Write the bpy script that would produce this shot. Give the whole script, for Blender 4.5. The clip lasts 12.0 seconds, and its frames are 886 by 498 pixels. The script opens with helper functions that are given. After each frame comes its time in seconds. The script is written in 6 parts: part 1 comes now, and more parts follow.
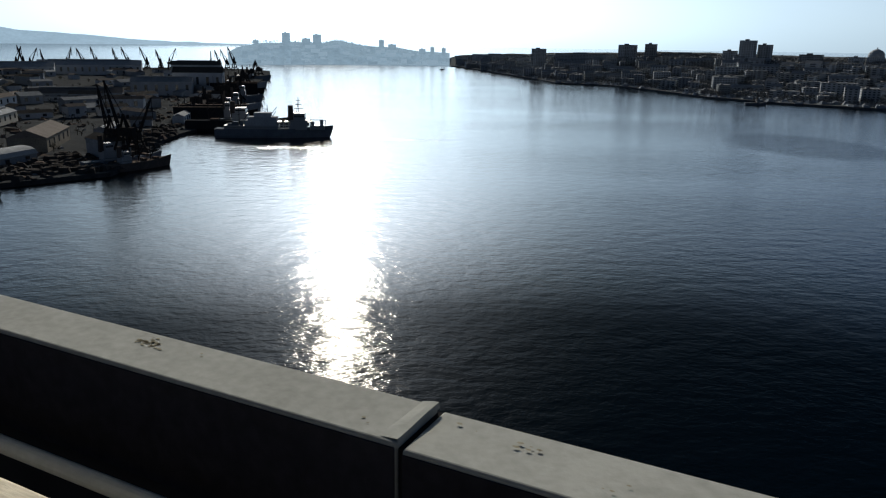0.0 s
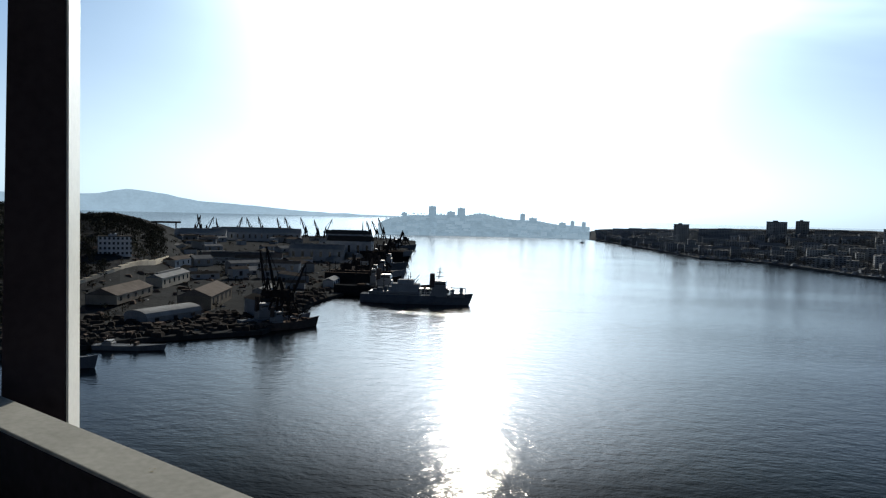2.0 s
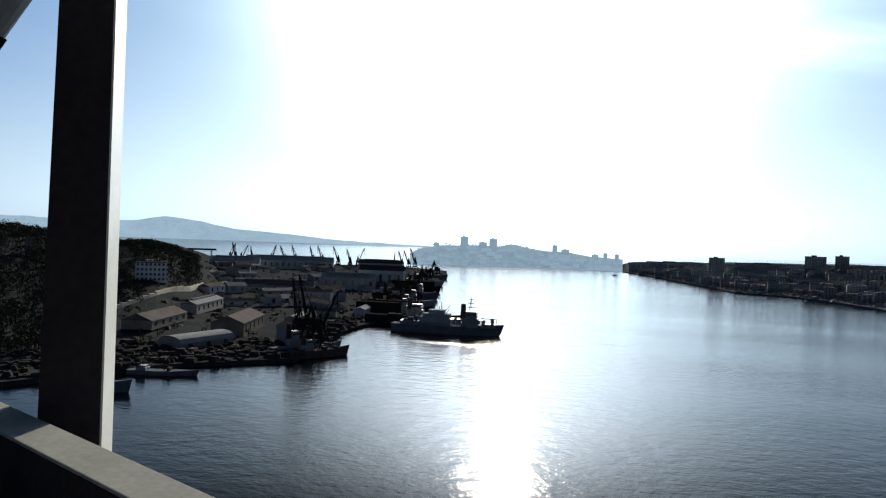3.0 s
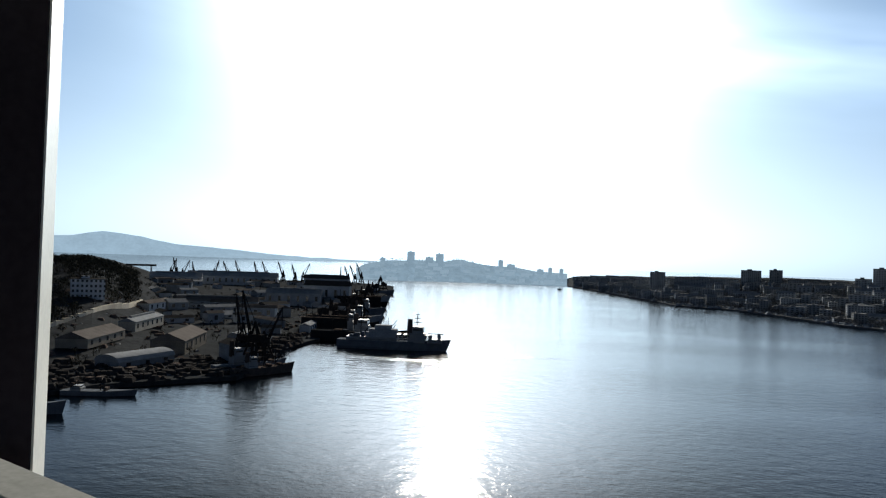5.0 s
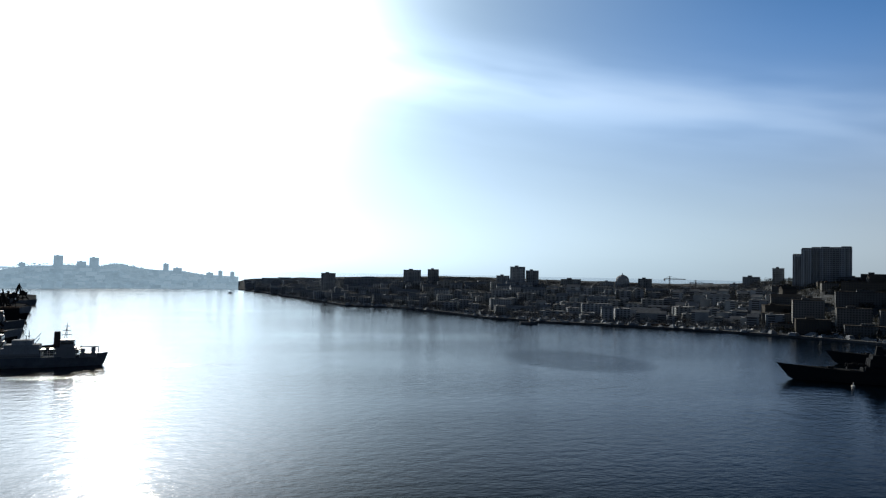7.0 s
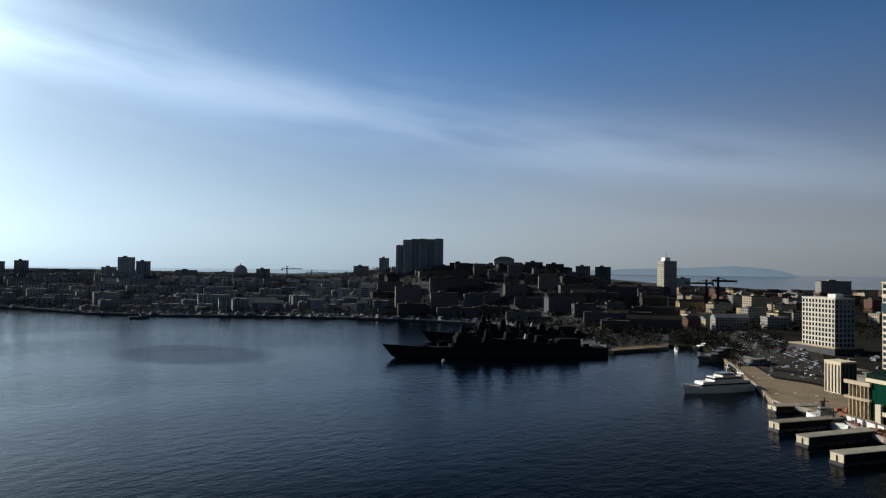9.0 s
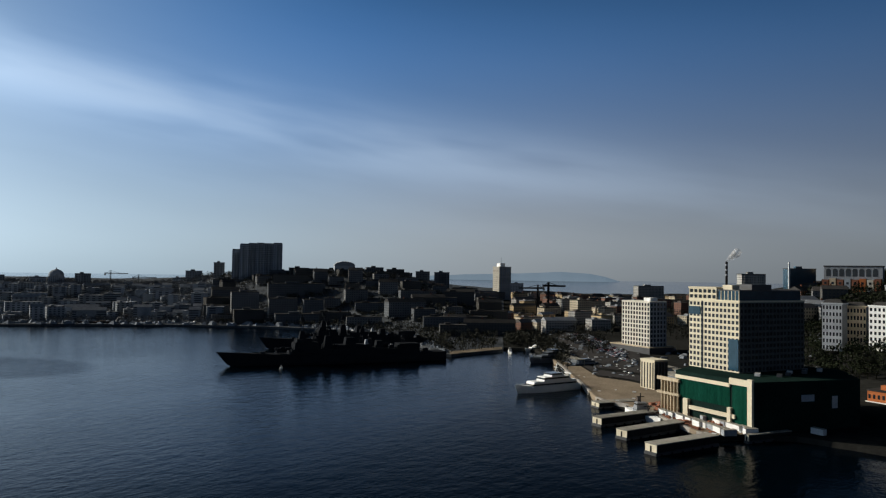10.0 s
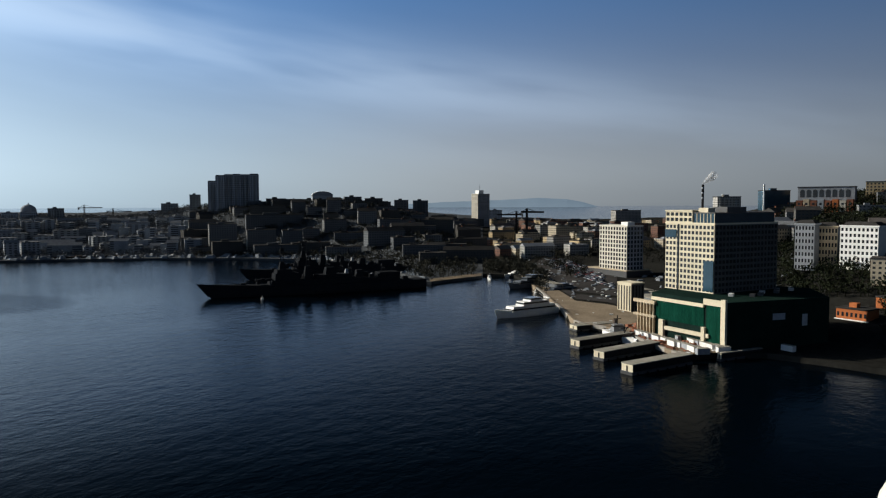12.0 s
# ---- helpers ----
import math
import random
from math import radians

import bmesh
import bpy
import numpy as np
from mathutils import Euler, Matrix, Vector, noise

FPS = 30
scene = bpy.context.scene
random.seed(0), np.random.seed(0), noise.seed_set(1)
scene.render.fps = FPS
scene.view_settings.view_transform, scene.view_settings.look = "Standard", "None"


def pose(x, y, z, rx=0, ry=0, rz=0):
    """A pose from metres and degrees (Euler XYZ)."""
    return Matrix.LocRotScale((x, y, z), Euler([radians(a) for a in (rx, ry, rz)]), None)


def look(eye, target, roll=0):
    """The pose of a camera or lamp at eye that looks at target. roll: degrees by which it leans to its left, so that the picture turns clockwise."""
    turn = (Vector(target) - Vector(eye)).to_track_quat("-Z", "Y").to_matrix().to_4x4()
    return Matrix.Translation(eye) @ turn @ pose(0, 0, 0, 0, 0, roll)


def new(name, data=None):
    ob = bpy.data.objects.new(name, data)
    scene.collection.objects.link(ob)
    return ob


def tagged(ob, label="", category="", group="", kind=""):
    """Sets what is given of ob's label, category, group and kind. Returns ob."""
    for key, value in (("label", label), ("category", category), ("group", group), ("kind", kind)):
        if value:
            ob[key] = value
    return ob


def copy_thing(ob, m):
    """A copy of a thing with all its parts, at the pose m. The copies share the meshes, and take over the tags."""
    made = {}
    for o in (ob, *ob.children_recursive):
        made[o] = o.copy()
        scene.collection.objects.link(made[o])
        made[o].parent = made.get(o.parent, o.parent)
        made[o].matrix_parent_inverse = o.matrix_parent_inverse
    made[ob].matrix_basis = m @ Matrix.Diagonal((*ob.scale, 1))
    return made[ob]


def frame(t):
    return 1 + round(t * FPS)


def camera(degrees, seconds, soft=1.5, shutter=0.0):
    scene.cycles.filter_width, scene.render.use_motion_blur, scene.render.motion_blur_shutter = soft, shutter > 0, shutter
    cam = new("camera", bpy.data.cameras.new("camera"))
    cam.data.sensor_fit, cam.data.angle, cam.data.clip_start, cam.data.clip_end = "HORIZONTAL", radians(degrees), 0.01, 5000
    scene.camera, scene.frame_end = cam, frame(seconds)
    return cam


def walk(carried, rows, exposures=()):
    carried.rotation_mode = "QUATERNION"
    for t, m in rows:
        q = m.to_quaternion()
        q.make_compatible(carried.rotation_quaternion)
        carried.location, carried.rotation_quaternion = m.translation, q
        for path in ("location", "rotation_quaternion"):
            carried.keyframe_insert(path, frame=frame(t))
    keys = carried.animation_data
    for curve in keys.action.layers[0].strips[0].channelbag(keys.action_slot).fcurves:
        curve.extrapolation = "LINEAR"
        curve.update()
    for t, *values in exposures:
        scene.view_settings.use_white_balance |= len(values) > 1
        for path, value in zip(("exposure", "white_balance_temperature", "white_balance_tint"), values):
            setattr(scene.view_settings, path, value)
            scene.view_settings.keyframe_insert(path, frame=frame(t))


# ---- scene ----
FIELD = 61.8
EYE = 70.0            # the eye's height over the water, on a bridge deck
cam = camera(FIELD, 12.0, soft=1.2, shutter=0.0)


def aim(t, x, y, z, yaw, pitch, roll):
    """A row of the walk: place, yaw to the left, pitch up and roll in degrees."""
    a, b = radians(yaw), radians(pitch)
    ahead = Vector((-math.sin(a) * math.cos(b), math.cos(a) * math.cos(b), math.sin(b)))
    eye = Vector((x, y, z))
    return t, look(eye, eye + ahead * 100, roll)


walk(cam, [
    aim(0, 0, 0, 70, -0.00, -15.59, 0.79),
    aim(0.5, -0.04, 0.05, 70, 1.97, -12.35, 1.24),
    aim(1, -0.115, 0.125, 70, 5.32, -7.20, 0.89),
    aim(1.5, -0.14, 0.14, 70, 8.54, -3.68, 1.36),
    aim(2, -0.14, 0.14, 70, 10.86, -2.76, 1.47),
    aim(2.5, -0.14, 0.14, 70, 13.67, -1.75, 1.63),
    aim(3, -0.14, 0.14, 70, 13.38, -0.49, 2.16),
    aim(3.2, -0.14, 0.14, 70, 13.74, -0.21, 1.8),
    aim(4.8, -0.14, 0.14, 70, 10.27, 0.99, 2.0),
    aim(5, -0.14, 0.14, 70, 9.29, 0.82, 2.03),
    aim(5.5, -0.12, 0.16, 70.01, 4.77, 1.07, 2.04),
    aim(6, -0.08, 0.22, 70.03, -1.95, 0.98, 1.60),
    aim(6.5, -0.03, 0.3, 70.05, -8.71, 1.25, 1.30),
    aim(7, 0, 0.36, 70.07, -15.69, 1.67, 1.12),
    aim(7.5, 0.02, 0.4, 70.09, -22.36, 1.44, 0.78),
    aim(7.7, 0.02, 0.41, 70.09, -25.62, 0.9, 0.6),
    aim(9.3, 0.03, 0.44, 70.1, -48.69, 1.7, 0.75),
    aim(9.5, 0.03, 0.44, 70.1, -51.36, 1.82, 0.78),
    aim(10, 0.03, 0.44, 70.1, -56.88, 1.94, 0.85),
    aim(10.5, 0.03, 0.44, 70.1, -60.32, 0.18, 0.29),
    aim(11, 0.03, 0.44, 70.1, -58.80, -1.66, 0.40),
    aim(11.5, 0.03, 0.44, 70.1, -59.01, -2.52, 0.33),
    aim(12, 0.03, 0.44, 70.1, -58.55, -3.62, -0.21),
], exposures=[(0, 0.12), (0.5, 0.25), (1, 0.22), (1.5, 0.2), (5.5, 0.15), (7.5, 0.05), (9.5, -0.12), (10.5, -0.15), (11.5, -0.14), (12, 0.02)])

# ---- world and sun ----
SUN_AZ, SUN_EL = -8.3, 23.3


def compass(az, r, z=0.0):
    """A place from its bearing (degrees, clockwise from +y), distance and height."""
    a = radians(az)
    return Vector((r * math.sin(a), r * math.cos(a), z))


world = bpy.data.worlds.new("sky")
scene.world = world
world.use_nodes = True
wt = world.node_tree
wt.nodes.clear()
w_out = wt.nodes.new("ShaderNodeOutputWorld")
w_bg = wt.nodes.new("ShaderNodeBackground")
w_sky = wt.nodes.new("ShaderNodeTexSky")
w_sky.sky_type = "NISHITA"
w_sky.sun_disc = False
w_sky.sun_elevation, w_sky.sun_rotation = radians(SUN_EL), radians(SUN_AZ)
w_sky.air_density, w_sky.dust_density, w_sky.ozone_density = 1.0, 1.6, 1.5
w_bg.inputs["Strength"].default_value = 0.1


def wn(kind, *ins, op=None, clamp=False):
    """A world node with its inputs linked or set in order."""
    node = wt.nodes.new(kind)
    if op:
        node.operation = op
    if clamp:
        node.use_clamp = True
    for k, v in enumerate(ins):
        if v is None:
            continue
        if isinstance(v, bpy.types.NodeSocket):
            wt.links.new(v, node.inputs[k])
        else:
            node.inputs[k].default_value = v
    return node


def wm(op, *ins, clamp=False):
    return wn("ShaderNodeMath", *ins, op=op, clamp=clamp).outputs[0]


def wramp(x, a, b, c=0.0, d=1.0):
    node = wn("ShaderNodeMapRange", x, a, b, c, d)
    node.interpolation_type = "SMOOTHSTEP"
    return node.outputs[0]


def wmix(f, a, b):
    node = wt.nodes.new("ShaderNodeMix")
    node.data_type = "RGBA"
    for k, v in ((0, f), (6, a), (7, b)):
        if isinstance(v, bpy.types.NodeSocket):
            wt.links.new(v, node.inputs[k])
        else:
            node.inputs[k].default_value = v if k == 0 else (*v, 1)
    return node.outputs[2]


w_dir = wn("ShaderNodeVectorMath", wt.nodes.new("ShaderNodeTexCoord").outputs["Generated"], op="NORMALIZE").outputs[0]
w_sep = wn("ShaderNodeSeparateXYZ", w_dir).outputs
w_to = compass(SUN_AZ, math.cos(radians(SUN_EL)), math.sin(radians(SUN_EL)))
w_dot = wn("ShaderNodeVectorMath", w_dir, tuple(w_to), op="DOT_PRODUCT").outputs["Value"]
w_ang = wm("MULTIPLY", wm("ARCCOSINE", wm("MINIMUM", w_dot, 0.99999)), 57.2958)
w_el = wm("MULTIPLY", wm("ARCSINE", w_sep["Z"]), 57.2958)
w_az = wm("MULTIPLY", wm("ARCTAN2", w_sep["X"], w_sep["Y"]), 57.2958)
w_lum = wn("ShaderNodeRGBToBW", w_sky.outputs[0]).outputs[0]
# pale haze lies along the horizon
w_haze = wm("MULTIPLY", wm("EXPONENT", wm("MULTIPLY", wm("ABSOLUTE", w_el), -0.16)), wramp(w_ang, 25, 100, 6.0, 3.4))
w_lum = wm("ADD", wm("ADD", w_lum, w_haze), wm("MULTIPLY", wm("EXPONENT", wm("MULTIPLY", w_ang, -0.24)), 170.0))
# the brightness falls away from the sun; the hue goes from white haze to deep blue
w_gain = wm("MULTIPLY", wramp(w_ang, 3, 26, 1.0, 0.54), wm("MULTIPLY", wramp(w_ang, 65, 125, 1.0, 0.55), wm("SUBTRACT", 1.0, wm("MULTIPLY", wm("MULTIPLY", wramp(w_ang, 28, 62), wramp(w_el, 15, 33)), 0.95))))
w_high = wm("MULTIPLY", wramp(w_el, 1, 22), wramp(w_ang, 12, 56))
w_low = wmix(wramp(w_ang, 45, 75), (0.80, 1.03, 1.20), (0.90, 1.01, 1.10))
w_hue = wmix(w_high, w_low, (0.32, 1.0, 2.4))
w_hue = wmix(wramp(w_ang, 24, 6), w_hue, (0.93, 1.01, 1.08))
# thin cirrus: one long sloping streak and faint wisps along it
w_line = wm("SUBTRACT", w_el, wm("MULTIPLY_ADD", w_az, -0.135, 17.0))
w_wisp = wn("ShaderNodeTexNoise", wn("ShaderNodeCombineXYZ", wm("MULTIPLY", w_az, 0.05), wm("MULTIPLY", w_line, 0.3), 0.0).outputs[0])
w_wisp.inputs["Scale"].default_value, w_wisp.inputs["Detail"].default_value = 1.0, 3
w_band = wm("EXPONENT", wm("MULTIPLY", wm("MULTIPLY", w_line, w_line), -0.17))
w_band2 = wm("MULTIPLY", wm("EXPONENT", wm("MULTIPLY", wm("POWER", wm("ABSOLUTE", wm("ADD", w_line, 5.0)), 2.0), -0.5)), 0.08)
w_veil = wm("MULTIPLY", wm("ADD", wm("ADD", w_band, w_band2), 0.05), wramp(w_wisp.outputs["Fac"], 0.15, 0.7), clamp=True)
w_veil = wm("MULTIPLY", w_veil, wramp(w_az, 45, 92, 1.0, 0.3))
w_hue = wmix(wm("MULTIPLY", w_veil, 0.65), w_hue, (0.80, 1.02, 1.30))
w_power = wm("MULTIPLY", wm("MULTIPLY", w_lum, w_gain), wm("MULTIPLY_ADD", w_veil, 0.7, 1.0))
w_col = wn("ShaderNodeVectorMath", w_hue, op="SCALE")
wt.links.new(w_power, w_col.inputs["Scale"])
wt.links.new(w_col.outputs[0], w_bg.inputs["Color"])
wt.links.new(w_bg.outputs[0], w_out.inputs["Surface"])

sun = new("sun", bpy.data.lights.new("sun", "SUN"))
sun.data.energy, sun.data.angle, sun.data.color = 5.0, radians(0.55), (1.0, 0.91, 0.76)
sun.matrix_world = look(compass(SUN_AZ, 100, 100 * math.tan(radians(SUN_EL))), (0, 0, 0))

# ---- materials ----
def mat(name, colour, rough=0.7, metal=0.0, vary=0.25, scale=1.0, bump=0.0, bump_scale=8.0, ior=1.5, coord="Object", stretch=(1, 1, 1), fine=0.0):
    """A surface with colour variation at two scales and relief; scale in features a metre."""
    m = bpy.data.materials.new(name)
    m.use_nodes = True
    n, l = m.node_tree.nodes, m.node_tree.links
    b = n["Principled BSDF"]
    b.inputs["Roughness"].default_value, b.inputs["Metallic"].default_value, b.inputs["IOR"].default_value = rough, metal, ior
    if rough >= 0.6 and not metal:
        b.inputs["Specular IOR Level"].default_value = 0.0
    tc = n.new("ShaderNodeTexCoord")
    mp = n.new("ShaderNodeMapping")
    mp.inputs["Scale"].default_value = stretch
    l.new(tc.outputs[coord], mp.inputs["Vector"])
    big, small = n.new("ShaderNodeTexNoise"), n.new("ShaderNodeTexNoise")
    for node, s in ((big, scale), (small, scale * 9)):
        node.inputs["Scale"].default_value, node.inputs["Detail"].default_value = s, 5
        l.new(mp.outputs[0], node.inputs["Vector"])
    add = n.new("ShaderNodeMath")
    add.operation = "ADD"
    l.new(big.outputs["Fac"], add.inputs[0])
    l.new(small.outputs["Fac"], add.inputs[1])
    info = n.new("ShaderNodeObjectInfo")
    per = n.new("ShaderNodeMath")
    per.operation = "MULTIPLY_ADD"
    per.inputs[1].default_value, per.inputs[2].default_value = 0.5, -0.25
    l.new(info.outputs["Random"], per.inputs[0])
    tot = n.new("ShaderNodeMath")
    tot.operation = "ADD"
    l.new(add.outputs[0], tot.inputs[0])
    l.new(per.outputs[0], tot.inputs[1])
    ramp = n.new("ShaderNodeMapRange")
    ramp.inputs["From Min"].default_value, ramp.inputs["From Max"].default_value = 0.6, 1.4
    ramp.inputs["To Min"].default_value, ramp.inputs["To Max"].default_value = 1 - vary, 1 + vary
    l.new(tot.outputs[0], ramp.inputs["Value"])
    mul = n.new("ShaderNodeVectorMath")
    mul.operation = "SCALE"
    mul.inputs[0].default_value = colour
    l.new(ramp.outputs[0], mul.inputs["Scale"])
    l.new(mul.outputs[0], b.inputs["Base Color"])
    if bump:
        t = n.new("ShaderNodeTexNoise")
        t.inputs["Scale"].default_value, t.inputs["Detail"].default_value = bump_scale, 6
        l.new(mp.outputs[0], t.inputs["Vector"])
        bp = n.new("ShaderNodeBump")
        bp.inputs["Strength"].default_value, bp.inputs["Distance"].default_value = 1.0, bump
        l.new(t.outputs["Fac"], bp.inputs["Height"])
        l.new(bp.outputs[0], b.inputs["Normal"])
    return m


def sea():
    """Wind-rippled harbour water: smooth slicks and rougher patches over small waves."""
    m = bpy.data.materials.new("sea")
    m.use_nodes = True
    n, l = m.node_tree.nodes, m.node_tree.links
    b = n["Principled BSDF"]
    b.inputs["Base Color"].default_value = (0.0005, 0.002, 0.004, 1)
    b.inputs["IOR"].default_value = 1.33
    # the gloss fades where one looks steeply down into the water
    lw = n.new("ShaderNodeLayerWeight")
    lw.inputs["Blend"].default_value = 0.5
    gloss = n.new("ShaderNodeMapRange")
    gloss.interpolation_type = "SMOOTHSTEP"
    gloss.inputs["From Min"].default_value, gloss.inputs["From Max"].default_value = 0.64, 0.9
    gloss.inputs["To Min"].default_value, gloss.inputs["To Max"].default_value = 0.008, 0.27
    l.new(lw.outputs["Facing"], gloss.inputs["Value"])
    tc = n.new("ShaderNodeTexCoord")
    mp = n.new("ShaderNodeMapping")
    mp.inputs["Scale"].default_value = (0.7, 1.0, 1.0)
    l.new(tc.outputs["Object"], mp.inputs["Vector"])
    height = None
    for s, amp, det in ((0.16, 0.40, 3), (0.55, 0.16, 3), (2.2, 0.03, 2)):
        t = n.new("ShaderNodeTexNoise")
        t.inputs["Scale"].default_value, t.inputs["Detail"].default_value = s, det
        l.new(mp.outputs[0], t.inputs["Vector"])
        k = n.new("ShaderNodeMath")
        k.operation = "MULTIPLY_ADD"
        k.inputs[1].default_value = amp
        l.new(t.outputs["Fac"], k.inputs[0])
        if height:
            l.new(height.outputs[0], k.inputs[2])
        height = k
    # long slicks drawn across the wind
    sl = n.new("ShaderNodeMapping")
    sl.inputs["Scale"].default_value = (0.0016, 0.006, 1)
    sl.inputs["Rotation"].default_value = (0, 0, 0.25)
    l.new(tc.outputs["Object"], sl.inputs["Vector"])
    slick = n.new("ShaderNodeTexNoise")
    slick.inputs["Scale"].default_value, slick.inputs["Detail"].default_value = 1.0, 4
    l.new(sl.outputs[0], slick.inputs["Vector"])
    mr = n.new("ShaderNodeMapRange")
    mr.inputs["From Min"].default_value, mr.inputs["From Max"].default_value = 0.36, 0.56
    mr.inputs["To Min"].default_value, mr.inputs["To Max"].default_value = 0.32, 0.58
    l.new(slick.outputs["Fac"], mr.inputs["Value"])
    bp = n.new("ShaderNodeBump")
    bp.inputs["Distance"].default_value = 1.8
    l.new(height.outputs[0], bp.inputs["Height"])
    # wind-ruffled patches lie on the bay
    total = mr.outputs[0]
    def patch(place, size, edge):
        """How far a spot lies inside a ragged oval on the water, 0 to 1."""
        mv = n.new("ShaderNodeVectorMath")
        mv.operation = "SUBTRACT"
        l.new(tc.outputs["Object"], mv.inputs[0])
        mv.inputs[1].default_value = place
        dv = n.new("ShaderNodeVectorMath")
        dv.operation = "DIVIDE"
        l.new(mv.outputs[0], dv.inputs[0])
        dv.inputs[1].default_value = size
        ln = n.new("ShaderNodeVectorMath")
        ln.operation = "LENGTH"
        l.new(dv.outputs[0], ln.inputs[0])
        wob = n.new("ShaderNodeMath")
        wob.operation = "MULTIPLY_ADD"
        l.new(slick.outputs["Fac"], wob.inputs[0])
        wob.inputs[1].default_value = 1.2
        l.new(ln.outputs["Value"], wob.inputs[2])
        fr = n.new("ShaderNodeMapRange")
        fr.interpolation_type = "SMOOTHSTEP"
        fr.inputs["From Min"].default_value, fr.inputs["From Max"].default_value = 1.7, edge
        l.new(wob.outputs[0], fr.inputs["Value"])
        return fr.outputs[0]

    # darkness of the water before the near quay is put into its gloss
    dim_share = n.new("ShaderNodeMapRange")
    dim_share.inputs["To Min"].default_value, dim_share.inputs["To Max"].default_value = 1.0, 0.12
    l.new(patch((330, 60, 0), (330, 290, 1), 0.9), dim_share.inputs["Value"])
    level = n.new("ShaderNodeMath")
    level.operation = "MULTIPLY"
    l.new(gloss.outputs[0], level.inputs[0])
    l.new(dim_share.outputs[0], level.inputs[1])
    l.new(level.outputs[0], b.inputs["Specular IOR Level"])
    for place, size, gain, edge in (((268, 555, 0), (52, 78, 1), 0.55, 1.3), ((-118, 501, 0), (40, 9, 1), 0.75, 1.3), ((-38, 552, 0), (50, 9, 1), 0.6, 1.3),
                                    ((-166, 538, 0), (26, 6, 1), 0.7, 1.3)):
        fr = n.new("ShaderNodeMath")
        fr.operation = "MULTIPLY"
        l.new(patch(place, size, edge), fr.inputs[0])
        fr.inputs[1].default_value = gain
        sm = n.new("ShaderNodeMath")
        sm.operation = "ADD"
        l.new(total, sm.inputs[0])
        l.new(fr.outputs[0], sm.inputs[1])
        total = sm.outputs[0]
    l.new(total, bp.inputs["Strength"])
    l.new(bp.outputs[0], b.inputs["Normal"])
    b.inputs["Roughness"].default_value = 0.09
    return m


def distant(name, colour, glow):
    """A far hill: a plain backdrop with haze put into its colour and emission."""
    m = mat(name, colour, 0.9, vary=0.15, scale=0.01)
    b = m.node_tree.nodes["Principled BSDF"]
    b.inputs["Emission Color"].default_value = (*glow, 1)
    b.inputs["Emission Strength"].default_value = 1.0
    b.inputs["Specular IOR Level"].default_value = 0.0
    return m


def mottled(m, low=0.72, high=1.18):
    """Woods and bare slopes vary a far hill's painted haze at two scales."""
    n, l = m.node_tree.nodes, m.node_tree.links
    b = n["Principled BSDF"]
    tc = n.new("ShaderNodeTexCoord")
    total = None
    for size in (0.012, 0.06):
        t = n.new("ShaderNodeTexNoise")
        t.inputs["Scale"].default_value, t.inputs["Detail"].default_value = size, 4
        l.new(tc.outputs["Object"], t.inputs["Vector"])
        a = n.new("ShaderNodeMath")
        a.operation = "ADD"
        l.new(t.outputs["Fac"], a.inputs[0])
        if total:
            l.new(total.outputs[0], a.inputs[1])
        else:
            a.inputs[1].default_value = 0.0
        total = a
    mr = n.new("ShaderNodeMapRange")
    for key, v in (("From Min", 0.75), ("From Max", 1.25), ("To Min", low), ("To Max", high)):
        mr.inputs[key].default_value = v
    l.new(total.outputs[0], mr.inputs["Value"])
    l.new(mr.outputs[0], b.inputs["Emission Strength"])
    return m


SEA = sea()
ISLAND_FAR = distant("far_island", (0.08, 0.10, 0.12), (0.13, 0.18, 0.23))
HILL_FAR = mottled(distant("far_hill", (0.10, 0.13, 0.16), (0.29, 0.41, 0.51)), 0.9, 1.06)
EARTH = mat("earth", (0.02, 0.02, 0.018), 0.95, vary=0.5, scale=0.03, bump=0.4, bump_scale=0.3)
EARTH_YARD = mat("yard_earth", (0.032, 0.034, 0.036), 0.95, vary=0.55, scale=0.04, bump=0.4, bump_scale=0.3)
CONCRETE = mat("concrete", (0.30, 0.28, 0.25), 0.85, vary=0.3, scale=0.15, bump=0.02, bump_scale=4)
ASPHALT = mat("asphalt", (0.055, 0.052, 0.05), 0.9, vary=0.3, scale=0.1)
PLASTER = mat("plaster", (0.42, 0.39, 0.33), 0.85, vary=0.25, scale=0.1)
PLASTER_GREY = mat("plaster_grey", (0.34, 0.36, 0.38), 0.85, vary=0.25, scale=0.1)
# this dark plaster is paler and bluer, with haze put into the colour
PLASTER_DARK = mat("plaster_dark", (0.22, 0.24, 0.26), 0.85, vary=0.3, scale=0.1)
BRICK_RED = mat("brick_red", (0.19, 0.085, 0.055), 0.9, vary=0.3, scale=0.3)
ROOF_DARK = mat("roof_dark", (0.05, 0.048, 0.046), 0.8, vary=0.35, scale=0.2)
ROOF_GREY = mat("roof_grey", (0.22, 0.23, 0.24), 0.6, vary=0.3, scale=0.2)
RAIL_PAINT = mat("rail_paint", (0.24, 0.245, 0.23), 0.75, vary=0.2, scale=5, bump=0.0004, bump_scale=90)
HULL_GREY = mat("hull_grey", (0.022, 0.024, 0.027), 0.6, vary=0.2, scale=0.2)
# haze is put into this dark hull's colour as a paler blue-grey
HULL_HAZED = mat("hull_hazed", (0.12, 0.135, 0.155), 0.6, vary=0.3, scale=0.2)
WHITE = mat("white_paint", (0.75, 0.75, 0.72), 0.5, vary=0.12, scale=0.3)
GLASS_DARK = mat("window_glass", (0.02, 0.025, 0.03), 0.08, vary=0.3, scale=0.1)
STEEL_DARK = mat("dark_steel", (0.03, 0.028, 0.028), 0.8, vary=0.3, scale=0.5)
